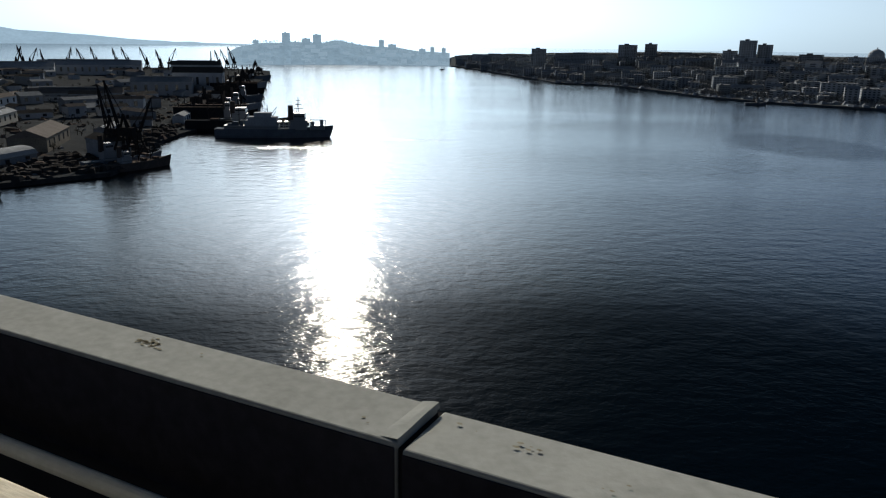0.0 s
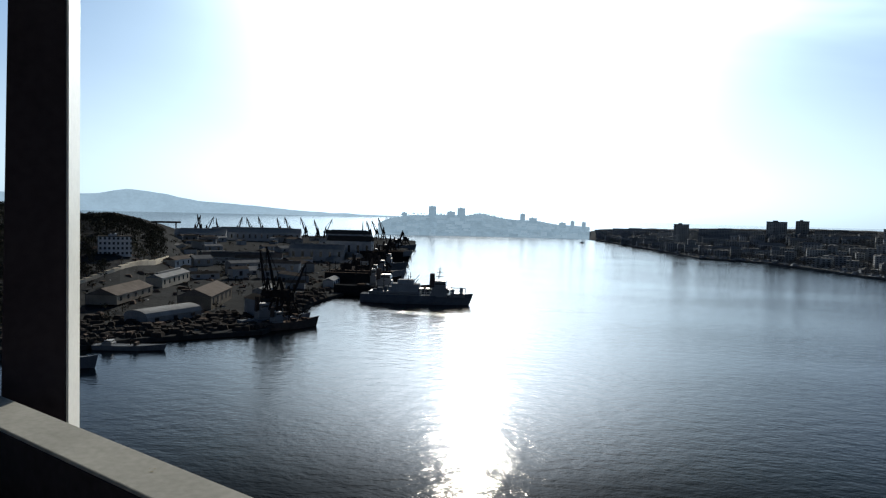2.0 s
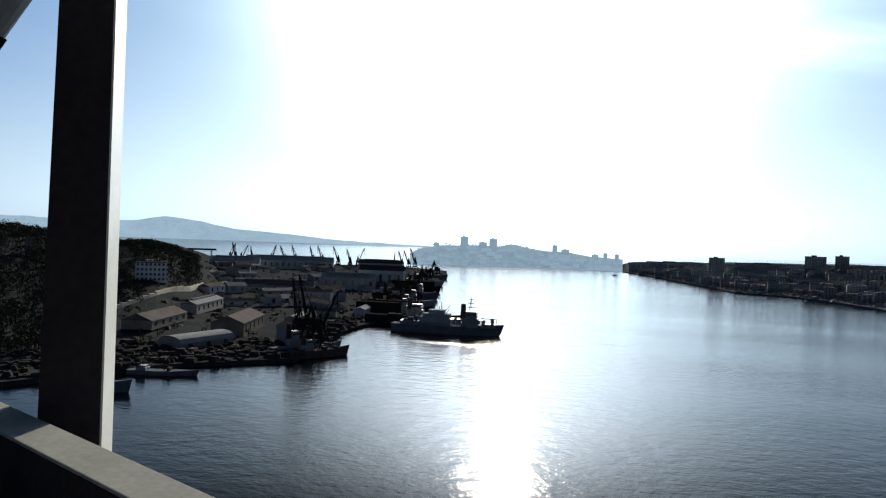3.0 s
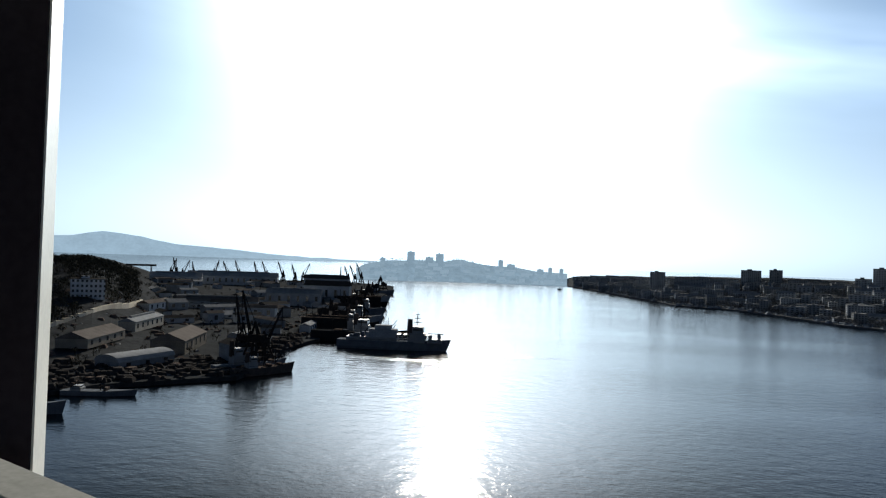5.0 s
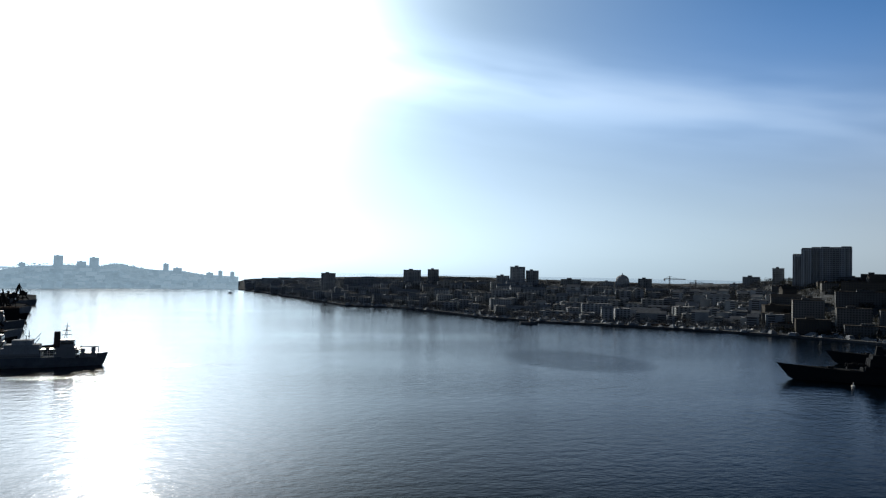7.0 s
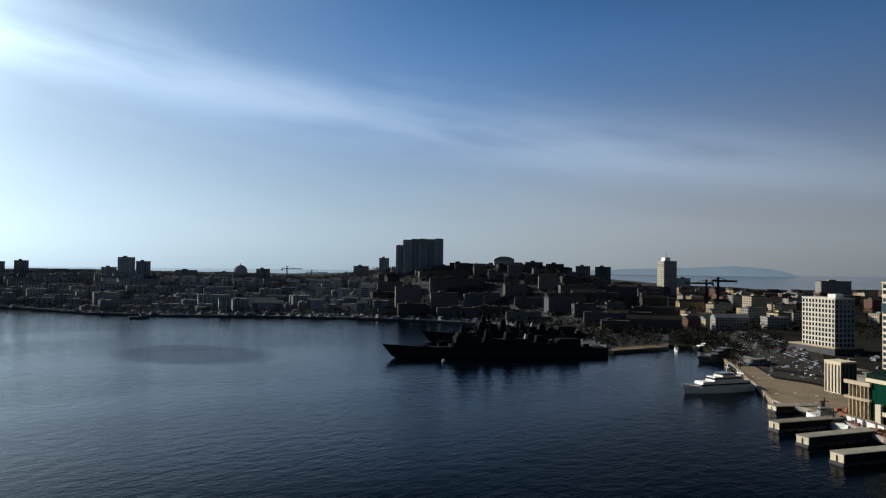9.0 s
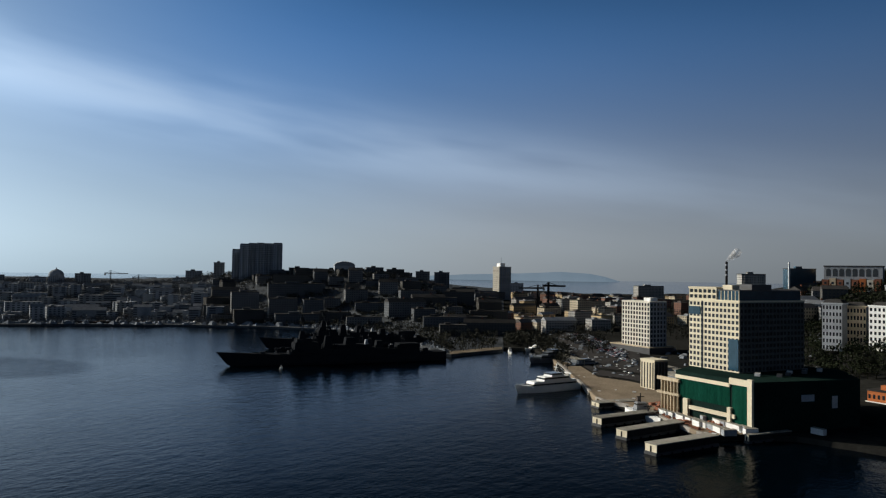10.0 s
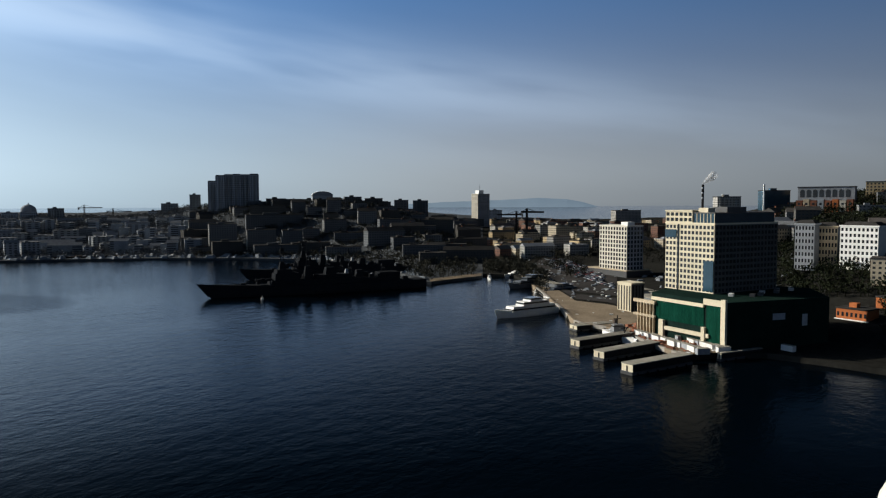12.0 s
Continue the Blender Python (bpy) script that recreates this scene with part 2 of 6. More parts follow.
DECK = mat("deck", (0.06, 0.058, 0.055), 0.9, vary=0.35, scale=1.5, bump=0.004, bump_scale=30)
RUBBER = mat("rubber", (0.015, 0.015, 0.016), 0.7, vary=0.3, scale=10)
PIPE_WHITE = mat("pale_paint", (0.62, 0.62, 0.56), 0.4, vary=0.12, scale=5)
STAY_GREY = mat("stay_pipe", (0.30, 0.30, 0.29), 0.4, vary=0.12, scale=4)
RAIL_SHADE = mat("rail_shade", (0.026, 0.025, 0.03), 0.7, vary=0.3, scale=4)
DIRT = mat("dirt", (0.20, 0.185, 0.14), 0.95, vary=0.3, scale=40)
GREEN_NET = mat("green_netting", (0.007, 0.055, 0.036), 0.8, vary=0.5, scale=0.5, bump=0.2, bump_scale=0.8, stretch=(1, 1, 0.12))
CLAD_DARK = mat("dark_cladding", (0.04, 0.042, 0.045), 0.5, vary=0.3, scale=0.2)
CREAM = mat("cream_cladding", (0.66, 0.59, 0.44), 0.7, vary=0.12, scale=0.2)
PLASTER_WARM = mat("warm_plaster", (0.46, 0.38, 0.27), 0.85, vary=0.3, scale=0.1)
BLUE_GLASS = mat("blue_glass", (0.02, 0.05, 0.075), 0.12, vary=0.3, scale=0.15)
HOTEL_WALL = mat("hotel_wall", (0.66, 0.62, 0.53), 0.75, vary=0.15, scale=0.2)
ORANGE = mat("orange_brick", (0.42, 0.14, 0.055), 0.85, vary=0.2, scale=0.3)
SHED_WALL = mat("shed_wall", (0.21, 0.19, 0.16), 0.85, vary=0.35, scale=0.15)
SHED_ROOF = mat("shed_roof", (0.11, 0.10, 0.093), 0.6, vary=0.4, scale=0.15)
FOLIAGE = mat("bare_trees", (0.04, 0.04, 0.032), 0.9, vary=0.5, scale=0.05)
# darker copy of the trees, with the hillside's shade put into it
HILL_TREES = mat("hill_trees", (0.018, 0.022, 0.013), 0.9, vary=0.5, scale=0.05)
BARK = mat("bark", (0.05, 0.04, 0.03), 0.9, vary=0.3, scale=2)
RUST = mat("rusty_steel", (0.085, 0.07, 0.062), 0.75, vary=0.4, scale=0.4)
ICE = mat("pale_scrap", (0.55, 0.55, 0.53), 0.6, vary=0.3, scale=0.3)


def windowed(name, colour, bay=3.2, storey=3.0, dark=0.25):
    """A far wall with a grid of window openings too small to build one by one."""
    m = mat(name, colour, 0.85, vary=0.25, scale=0.08)
    n, l = m.node_tree.nodes, m.node_tree.links
    b = n["Principled BSDF"]
    tc = n.new("ShaderNodeTexCoord")
    sep = n.new("ShaderNodeSeparateXYZ")
    l.new(tc.outputs["Object"], sep.inputs[0])
    along = n.new("ShaderNodeMath")
    along.operation = "ADD"
    l.new(sep.outputs["X"], along.inputs[0])
    l.new(sep.outputs["Y"], along.inputs[1])
    inside = None
    for src, size, share in ((along, bay, 0.5), (sep, storey, 0.5)):
        d = n.new("ShaderNodeMath")
        d.operation = "DIVIDE"
        d.inputs[1].default_value = size
        l.new(src.outputs["Z"] if src is sep else src.outputs[0], d.inputs[0])
        f = n.new("ShaderNodeMath")
        f.operation = "FRACT"
        l.new(d.outputs[0], f.inputs[0])
        g = n.new("ShaderNodeMath")
        g.operation = "GREATER_THAN"
        g.inputs[1].default_value = share
        l.new(f.outputs[0], g.inputs[0])
        if inside:
            k = n.new("ShaderNodeMath")
            k.operation = "MULTIPLY"
            l.new(inside.outputs[0], k.inputs[0])
            l.new(g.outputs[0], k.inputs[1])
            inside = k
        else:
            inside = g
    base = b.inputs["Base Color"].links[0].from_socket
    mix = n.new("ShaderNodeMix")
    mix.data_type = "RGBA"
    l.new(inside.outputs[0], mix.inputs[0])
    l.new(base, mix.inputs[6])
    mix.inputs[7].default_value = (0.03 + dark * 0.1, 0.034 + dark * 0.1, 0.038 + dark * 0.1, 1)
    l.new(mix.outputs[2], b.inputs["Base Color"])
    return m


# hillside shade is put into these walls as darker base colours
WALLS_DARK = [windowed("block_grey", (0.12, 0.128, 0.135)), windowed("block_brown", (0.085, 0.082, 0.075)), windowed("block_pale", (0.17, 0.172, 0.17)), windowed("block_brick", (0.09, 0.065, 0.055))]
# aerial haze is put into these walls as paler, bluer base colours
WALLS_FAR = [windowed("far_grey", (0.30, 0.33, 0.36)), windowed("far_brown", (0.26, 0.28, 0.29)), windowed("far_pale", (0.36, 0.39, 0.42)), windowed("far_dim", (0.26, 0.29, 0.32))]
# paler than the near trees, with haze put into the colour
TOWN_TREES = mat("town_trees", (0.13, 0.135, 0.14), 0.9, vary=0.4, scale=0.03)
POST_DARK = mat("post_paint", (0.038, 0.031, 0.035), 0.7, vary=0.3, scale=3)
# darker than the sunlit cladding: the tower's shade is put into it
SHADED_LATTICE = mat("shaded_lattice", (0.11, 0.115, 0.11), 0.6, vary=0.2, scale=0.3)
BOARD = mat("worn_board", (0.42, 0.38, 0.30), 0.8, vary=0.4, scale=3, bump=0.002, bump_scale=20, stretch=(1, 6, 1))
# paler and bluer than the near earth: haze put into the colour
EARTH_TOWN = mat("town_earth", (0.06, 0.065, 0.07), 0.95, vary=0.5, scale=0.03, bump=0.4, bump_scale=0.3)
WALLS_WARM = [windowed("old_cream", (0.52, 0.45, 0.33)), windowed("old_ochre", (0.44, 0.34, 0.20)), windowed("old_grey", (0.36, 0.35, 0.32)), windowed("old_brick", (0.20, 0.11, 0.08))]
WALL_WHITE = windowed("old_white", (0.72, 0.74, 0.76), bay=3.6, storey=4.4)
QUAY_STONE = mat("quay_stone", (0.20, 0.16, 0.115), 0.9, vary=0.4, scale=0.08, bump=0.02, bump_scale=2)


# ---- helpers for meshes ----
def thing(name, label, category, group="", at=None, kind=""):
    ob = new(name)
    if at is not None:
        ob.matrix_world = at
    return tagged(ob, label, category, group, kind)


def mesh_of(name, bm, *materials):
    me = bpy.data.meshes.new(name)
    bm.normal_update()
    bm.to_mesh(me)
    bm.free()
    for m in materials:
        me.materials.append(m)
    return me


def part(name, bm, material, parent, label=""):
    ob = new(name, bm if isinstance(bm, bpy.types.Mesh) else mesh_of(name, bm, material))
    ob.parent = parent
    return tagged(ob, label)


def box(bm, x0, x1, y0, y1, z0, z1, taper=1.0, index=0):
    """A box into bm; taper shrinks its top round its middle."""
    cx, cy = (x0 + x1) / 2, (y0 + y1) / 2
    low = [bm.verts.new(p) for p in ((x0, y0, z0), (x1, y0, z0), (x1, y1, z0), (x0, y1, z0))]
    top = [bm.verts.new((cx + (x - cx) * taper, cy + (y - cy) * taper, z1)) for x, y in ((x0, y0), (x1, y0), (x1, y1), (x0, y1))]
    faces = [bm.faces.new(low[::-1]), bm.faces.new(top)]
    faces += [bm.faces.new((low[i], low[(i + 1) % 4], top[(i + 1) % 4], top[i])) for i in range(4)]
    for f in faces:
        f.material_index = index
    return bm


def boxes(*rows):
    bm = bmesh.new()
    for r in rows:
        box(bm, *r)
    return bm


def bar(bm, a, b, w, sides=4):
    """A straight bar from a to b, w thick."""
    a, b = Vector(a), Vector(b)
    q = (b - a).to_track_quat("Z", "Y")
    rings = []
    for p in (a, b):
        rings.append([bm.verts.new(p + q @ Vector((w / 2 * math.cos(t), w / 2 * math.sin(t), 0))) for t in (2 * math.pi * (k + 0.5) / sides for k in range(sides))])
    for k in range(sides):
        bm.faces.new((rings[0][k], rings[0][(k + 1) % sides], rings[1][(k + 1) % sides], rings[1][k]))
    bm.faces.new(rings[0][::-1])
    bm.faces.new(rings[1])
    return bm


def bars(rows, w, sides=4):
    bm = bmesh.new()
    for a, b in rows:
        bar(bm, a, b, w, sides)
    return bm


def table(rows, x, k=1):
    """Straight-line reading of column k at x in rows sorted by their first column."""
    return float(np.interp(x, [r[0] for r in rows], [r[k] for r in rows]))


def smooth(x):
    x = min(1.0, max(0.0, x))
    return x * x * (3 - 2 * x)


# ---- water ----
def sea_height(r):
    """The sheet lifts by a hair far out, where its edge stands for the true horizon."""
    return 45.0 * smooth((r - 2500) / 2900)


def sea_sheet():
    radii = [0, 60, 150, 300, 600, 1000, 1500, 2000, 2500, 3000, 3400, 3800, 4200, 4600, 4960]
    turn = 180
    verts = [(0, 0, 0)] + [tuple(compass(360 * k / turn, r, sea_height(r))) for r in radii[1:] for k in range(turn)]
    faces = [(0, 1 + (k + 1) % turn, 1 + k) for k in range(turn)]
    for i in range(len(radii) - 2):
        for k in range(turn):
            a, b = 1 + i * turn, 1 + (i + 1) * turn
            j = (k + 1) % turn
            faces.append((a + k, a + j, b + j, b + k))
    me = bpy.data.meshes.new("water")
    me.from_pydata(verts, [], faces)
    me.materials.append(SEA)
    return tagged(new("water", me), "dark blue rippled harbour water reaching the horizon", "water", kind="structure")


sea_sheet()

# ---- land: bearing, shore distance, ridge distance, ridge height, far edge ----
LAND_TOWN = [
    (0.3, 2330, 2900, 5, 3600), (1.2, 2200, 2780, 13, 3530), (4, 1800, 2400, 22, 3300), (6, 1610, 2210, 28, 3157), (8.2, 1400, 2000, 34, 3000), (12.6, 1347, 1800, 40, 2900), (16, 1220, 1700, 44, 2900),
    (19, 1110, 1600, 44, 2800), (24, 1040, 1550, 42, 2800), (31, 1012, 1500, 38, 2700), (36, 985, 1450, 40, 2600), (39.7, 965, 1350, 54, 2500),
    (44, 935, 1250, 63, 2400), (49, 890, 1200, 64, 2300), (53, 800, 1200, 61, 2300), (56.5, 650, 1250, 46, 2200), (57.4, 625, 1250, 38, 2200),
    (61.6, 678, 1500, 26, 2200),
]
LAND_QUAY = [
    (61.62, 700, 1500, 26, 2200), (64, 690, 1500, 22, 2200), (66, 560, 1500, 20, 2200), (67.4, 476, 1400, 20, 2100), (68.7, 416, 1400, 20, 2100),
    (71, 402, 1400, 20, 2100), (72.5, 386, 1400, 20, 2100), (74, 362, 1400, 22, 2100), (76.4, 338, 1400, 24, 2100), (79.4, 350, 1300, 30, 2100), (82.3, 356, 1000, 50, 2100),
    (86, 350, 900, 64, 2000), (91, 340, 850, 74, 2000), (100, 320, 800, 80, 2000), (125, 300, 800, 80, 2000),
]
LAND_YARD = [
    (-75, 330, 900, 60, 2400), (-52, 350, 900, 62, 2300), (-44, 372, 950, 60, 2200), (-37.2, 390, 1000, 46, 2100), (-35.3, 397, 1000, 48, 2000), (-34.4, 401, 1000, 46, 2000), (-33.2, 404, 1050, 38, 2000), (-32.3, 406, 1100, 29, 1950), (-31.4, 407, 1150, 21, 1850),
    (-30, 409, 1300, 6, 1850), (-24.4, 420, 1400, 4, 1850), (-23, 452, 1400, 4, 1850), (-20.6, 560, 1400, 4, 1850), (-18.5, 610, 1400, 4, 1850),
    (-16, 800, 1500, 3, 1850), (-14.5, 1100, 1600, 3, 1800), (-13, 1560, 1640, 2, 1720),
]
LAND_CAPE = [
    (-15.9, 2260, 2700, 22, 2900), (-15.3, 2260, 2700, 38, 3000), (-14, 2265, 2700, 53, 3050), (-12.5, 2275, 2700, 58, 3150), (-11.1, 2290, 2700, 61, 3200), (-9.15, 2305, 2700, 57, 3300), (-8.15, 2310, 2700, 70, 3300),
    (-6.86, 2320, 2700, 56, 3300), (-5.57, 2330, 2700, 45, 3300), (-3.85, 2335, 2700, 45, 3300), (-2.3, 2340, 2700, 32, 3300), (0.3, 2340, 2800, 24, 3400),
]


def ground(rows, az, r):
    """Height of the land at a bearing and distance."""
    shore, ridge, high = (table(rows, az, k) for k in (1, 2, 3))
    p = compass(az, r)
    rise = smooth((r - shore - 30) / max(50, ridge - shore - 30))
    rough = noise.fractal(p * 0.006, 1.0, 2.0, 4) * (0.5 + 0.10 * high * rise)
    return 2.4 + rise * high + min(4, max(-4, rough)) * smooth((r - shore) / 60)


def land(name, rows, label, material, step):
    a0, a1 = rows[0][0], rows[-1][0]
    count = int((a1 - a0) / step) + 1
    along = [0, 0, 0.02, 0.05, 0.09, 0.14, 0.2, 0.27, 0.34, 0.42, 0.5, 0.6, 0.7, 0.8, 0.9, 1.0, 1.0]
    verts, faces = [], []
    for i in range(count + 1):
        az = a0 + (a1 - a0) * i / count
        shore, out = table(rows, az, 1), table(rows, az, 4)
        for j, u in enumerate(along):
            r = shore + (out - shore) * u
            z = -3 if j in (0, len(along) - 1) else ground(rows, az, r)
            verts.append(tuple(compass(az, r + (0.5 if j == 1 else 0), z)))
    m = len(along)
    for i in range(count):
        for j in range(m - 1):
            a = i * m + j
            faces.append((a, a + 1, a + m + 1, a + m))
    for i in (0, count):
        ring = [i * m + j for j in range(m)]
        faces.append(ring if i else ring[::-1])
    me = bpy.data.meshes.new(name)
    me.from_pydata(verts, [], faces)
    me.materials.append(material)
    return tagged(new(name, me), label, "ground", kind="structure")


# haze over the cape is put into its blue colours and emission
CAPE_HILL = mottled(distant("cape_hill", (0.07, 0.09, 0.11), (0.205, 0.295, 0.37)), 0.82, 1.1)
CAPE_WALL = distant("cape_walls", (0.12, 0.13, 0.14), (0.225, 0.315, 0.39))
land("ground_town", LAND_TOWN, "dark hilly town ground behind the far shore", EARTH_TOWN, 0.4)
land("ground_quay", LAND_QUAY, "dark ground of the quay side and the hill above", EARTH, 0.4)
land("ground_shipyard", LAND_YARD, "dark flat shipyard ground with a wooded hill", EARTH_YARD, 0.4)
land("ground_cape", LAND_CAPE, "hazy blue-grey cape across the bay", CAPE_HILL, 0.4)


def far_ridge(name, rows, r, label, material):
    """A distant range: a long solid ridge with a bumpy crest."""
    a0, a1 = rows[0][0], rows[-1][0]
    n = int((a1 - a0) / 0.3)
    verts, faces = [], []
    for i in range(n + 1):
        az = a0 + (a1 - a0) * i / n
        top = EYE + r * math.tan(radians(table(rows, az, 1) + 0.05 * noise.noise((az * 0.9, 0, r * 0.01))))
        verts += [tuple(compass(az, r - 180, 20)), tuple(compass(az, r - 60, 20 + (top - 20) * 0.6)), tuple(compass(az, r, top)), tuple(compass(az, r + 90, 20))]
    for i in range(n):
        for j in range(4):
            a, b = i * 4 + j, i * 4 + (j + 1) % 4
            faces.append((a, b, b + 4, a + 4))
    me = bpy.data.meshes.new(name)
    me.from_pydata(verts, [], faces)
    me.materials.append(material)
    return tagged(new(name, me), label, "hills", kind="structure")


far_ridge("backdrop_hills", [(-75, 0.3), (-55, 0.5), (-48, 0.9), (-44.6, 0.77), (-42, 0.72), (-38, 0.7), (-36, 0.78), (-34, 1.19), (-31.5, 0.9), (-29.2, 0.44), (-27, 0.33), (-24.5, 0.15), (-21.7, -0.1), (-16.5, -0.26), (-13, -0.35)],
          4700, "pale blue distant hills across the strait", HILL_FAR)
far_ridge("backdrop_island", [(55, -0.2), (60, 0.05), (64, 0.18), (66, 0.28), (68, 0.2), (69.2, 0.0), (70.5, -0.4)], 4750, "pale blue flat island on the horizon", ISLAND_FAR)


# ---- the bridge at hand ----
RAIL_Z = EYE - 0.6
RAIL = pose(0, 1.151, RAIL_Z, 0, 0, -26.9) @ pose(0.008, 0, 0)      # x along the rail, y outwards, z from its top


def bevelled(bm, w, seg=2):
    bmesh.ops.bevel(bm, geom=bm.edges[:], offset=w, segments=seg, affect="EDGES", profile=0.5)
    return bm


def bridge():
    deck = tagged(new("bridge_deck", mesh_of("bridge_deck", boxes((-60, 60, -26, 0.25, -3.6, -1.1), (-60, 60, 0.25, 0.75, -3.0, -1.75)), DECK)), "grey concrete bridge deck and walkway", "bridge", kind="structure")
    deck.matrix_world = RAIL
    kerb = tagged(new("bridge_kerb", mesh_of("bridge_kerb", bevelled(boxes((-60, 60, -0.22, 0.1, -1.1, -0.98)), 0.015), CONCRETE)), "low concrete kerb under the rail", "kerb", kind="structure")
    kerb.matrix_world = RAIL
    for x in (-40, 40):      # piers stand in the water
        pier = tagged(new("bridge_pier", mesh_of("bridge_pier", boxes((x - 3, x + 3, -22, -3, -75, -3.6)), CONCRETE)), "concrete bridge pier", "pier", kind="structure")
        pier.matrix_world = RAIL
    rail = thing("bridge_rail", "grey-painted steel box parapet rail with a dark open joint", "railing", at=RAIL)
    part("top_beam", bevelled(boxes((-14, -0.012, -0.145, 0, -0.235, 0)), 0.006, 3), RAIL_PAINT, rail)
    right = bevelled(boxes((-0.002, 14, -0.145, 0, -0.235, -0.008)), 0.006, 3)
    part("top_beam", right, RAIL_PAINT, rail)
    # thin plates put the shade on the beam's walkway side into dark colour
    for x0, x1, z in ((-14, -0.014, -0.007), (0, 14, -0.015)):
        part("face_plate", bevelled(boxes((x0, x1, -0.148, -0.1445, -0.233, z)), 0.001, 1), RAIL_SHADE, rail, "plate with the inner face's shade put into dark colour")
    # the joint: a bent lip over a dark rubber strip
    lip = bmesh.new()
    for i in range(9):
        y = -0.136 + 0.134 * i / 8
        lift = 0.002 + 0.004 * smooth((i - 1) / 5)
        for x, z in ((-0.045, 0.0006), (-0.024, lift), (-0.012, lift + 0.001), (-0.0105, -0.004)):
            lip.verts.new((x + 0.004 * (i / 8 - 0.5), y, z))
    lip.verts.ensure_lookup_table()
    for i in range(8):
        for j in range(3):
            a = i * 4 + j
            lip.faces.new((lip.verts[a], lip.verts[a + 1], lip.verts[a + 5], lip.verts[a + 4]))
    part("joint_lip", lip, RAIL_PAINT, rail, "bent steel lip")
    part("joint_strip", boxes((-0.0125, -0.0015, -0.137, -0.001, -0.22, -0.012)), RUBBER, rail, "black rubber joint strip")
    part("lower_pipe", bars([((-14, -0.25, -0.183), (14, -0.25, -0.183))], 0.034, 16), PIPE_WHITE, rail, "white round pipe")
    for x in (-13, -9, -5, -3, 2.6, 6, 10):
        part("pipe_bracket", boxes((x - 0.012, x + 0.012, -0.25, -0.13, -0.20, -0.17)), PIPE_WHITE, rail)
    part("panel", boxes((-14, 14, -0.08, -0.06, -1.0, -0.23)), STEEL_DARK, rail, "dark steel infill panel")
    for x in (-12, -10, -8, -6, -4, -2.2, 1.4, 3.4, 5.4, 7.4, 9.4):
        part("baluster", boxes((x - 0.04, x + 0.04, -0.11, -0.03, -0.99, -0.23)), RAIL_PAINT, rail)
    # dirt stains scuffed on the top
    stain = bmesh.new()
    for cx, cy, n in ((-0.66, -0.045, 40), (-0.52, -0.05, 3), (0.18, -0.05, 6), (0.07, -0.03, 2), (0.3, -0.1, 3), (-0.06, -0.1, 3), (-1.2, -0.05, 5)):
        for _ in range(n):
            x, y, s = cx + random.gauss(0, 0.02), cy + random.gauss(0, 0.009), random.uniform(0.0012, 0.004)
            if not -0.13 < y < -0.008:
                continue
            z = 0.0012 if x < -0.01 else -0.0048
            stain.faces.new([stain.verts.new((x + s * random.uniform(1.2, 2.4) * math.cos(a), y + s * math.sin(a), z)) for a in (0, 1.2, 2.4, 3.6, 5.0)])
    tagged(part("stain", stain, DIRT, rail, "brown dirt specks"), kind="stuff")


bridge()


def ledge():
    """A worn board on posts runs beside the rail on the walkway's side."""
    ob = thing("hand_board", "worn pale wooden board on steel posts beside the rail", "board", at=RAIL)
    part("board", bevelled(boxes((-14, 14, -0.66, -0.43, -0.105, -0.06)), 0.008, 2), BOARD, ob)
    for x in (-13, -10, -7, -4, -2.4, 2.2, 5, 8, 11):
        part("post", boxes((x - 0.03, x + 0.03, -0.58, -0.52, -1.1, -0.104)), STEEL_DARK, ob)


ledge()


def mast():
    """A square steel column that stands outside the rail, turned a little to it."""
    post = thing("bridge_post", "tall dark square steel post with sunlight painted on one face", "post", at=pose(-1.86, 2.35, EYE - 1.7, 0, 0, 28))
    def shaft(x0, x1, y0, y1, z0, z1):
        bm = boxes((x0, x1, y0, y1, z0, z1))
        for v in bm.verts:
            if v.co.z > z0 + 1 and v.co.x < -0.1:
                v.co.x += 0.09
        return bm
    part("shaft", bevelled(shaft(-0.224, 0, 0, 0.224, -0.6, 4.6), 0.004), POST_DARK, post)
    # sunlight on this side is put into the colour of a pale plate
    part("side_plate", boxes((0.001, 0.008, 0.004, 0.220, -0.6, 4.6)), PIPE_WHITE, post, "side face with its sunlight put into pale paint")
    part("foot_plate", bevelled(boxes((-0.3, 0.08, -0.06, 0.30, -0.65, -0.6)), 0.006), POST_DARK, post)


mast()


def stay():
    """An inclined stay cable in its pipe, with a clamp ring near its foot."""
    low, high = STAY_LOW, STAY_HIGH
    way = (high - low).normalized()
    ob = thing("stay_cable", "grey stay cable pipe with a black clamp ring", "cable stay")
    part("pipe", bars([(low, low + way * 30)], 0.2, 24), STAY_GREY, ob)
    part("clamp", bars([(low - way * 0.05, low + way * 0.012)], 0.214, 24), RUBBER, ob, "black clamp ring")
    part("boot", bars([(low - way * 0.1, low - way * 0.05)], 0.19, 24), STAY_GREY, ob)
    foot = low - way * 2.4
    part("sleeve", bars([(foot, low - way * 0.1)], 0.14, 20), RUBBER, ob, "black rubber sleeve")


STAY_LOW, STAY_HIGH = Vector((-1.99, 1.897, 70.59)), Vector((-1.914, 1.925, 70.722))
stay()


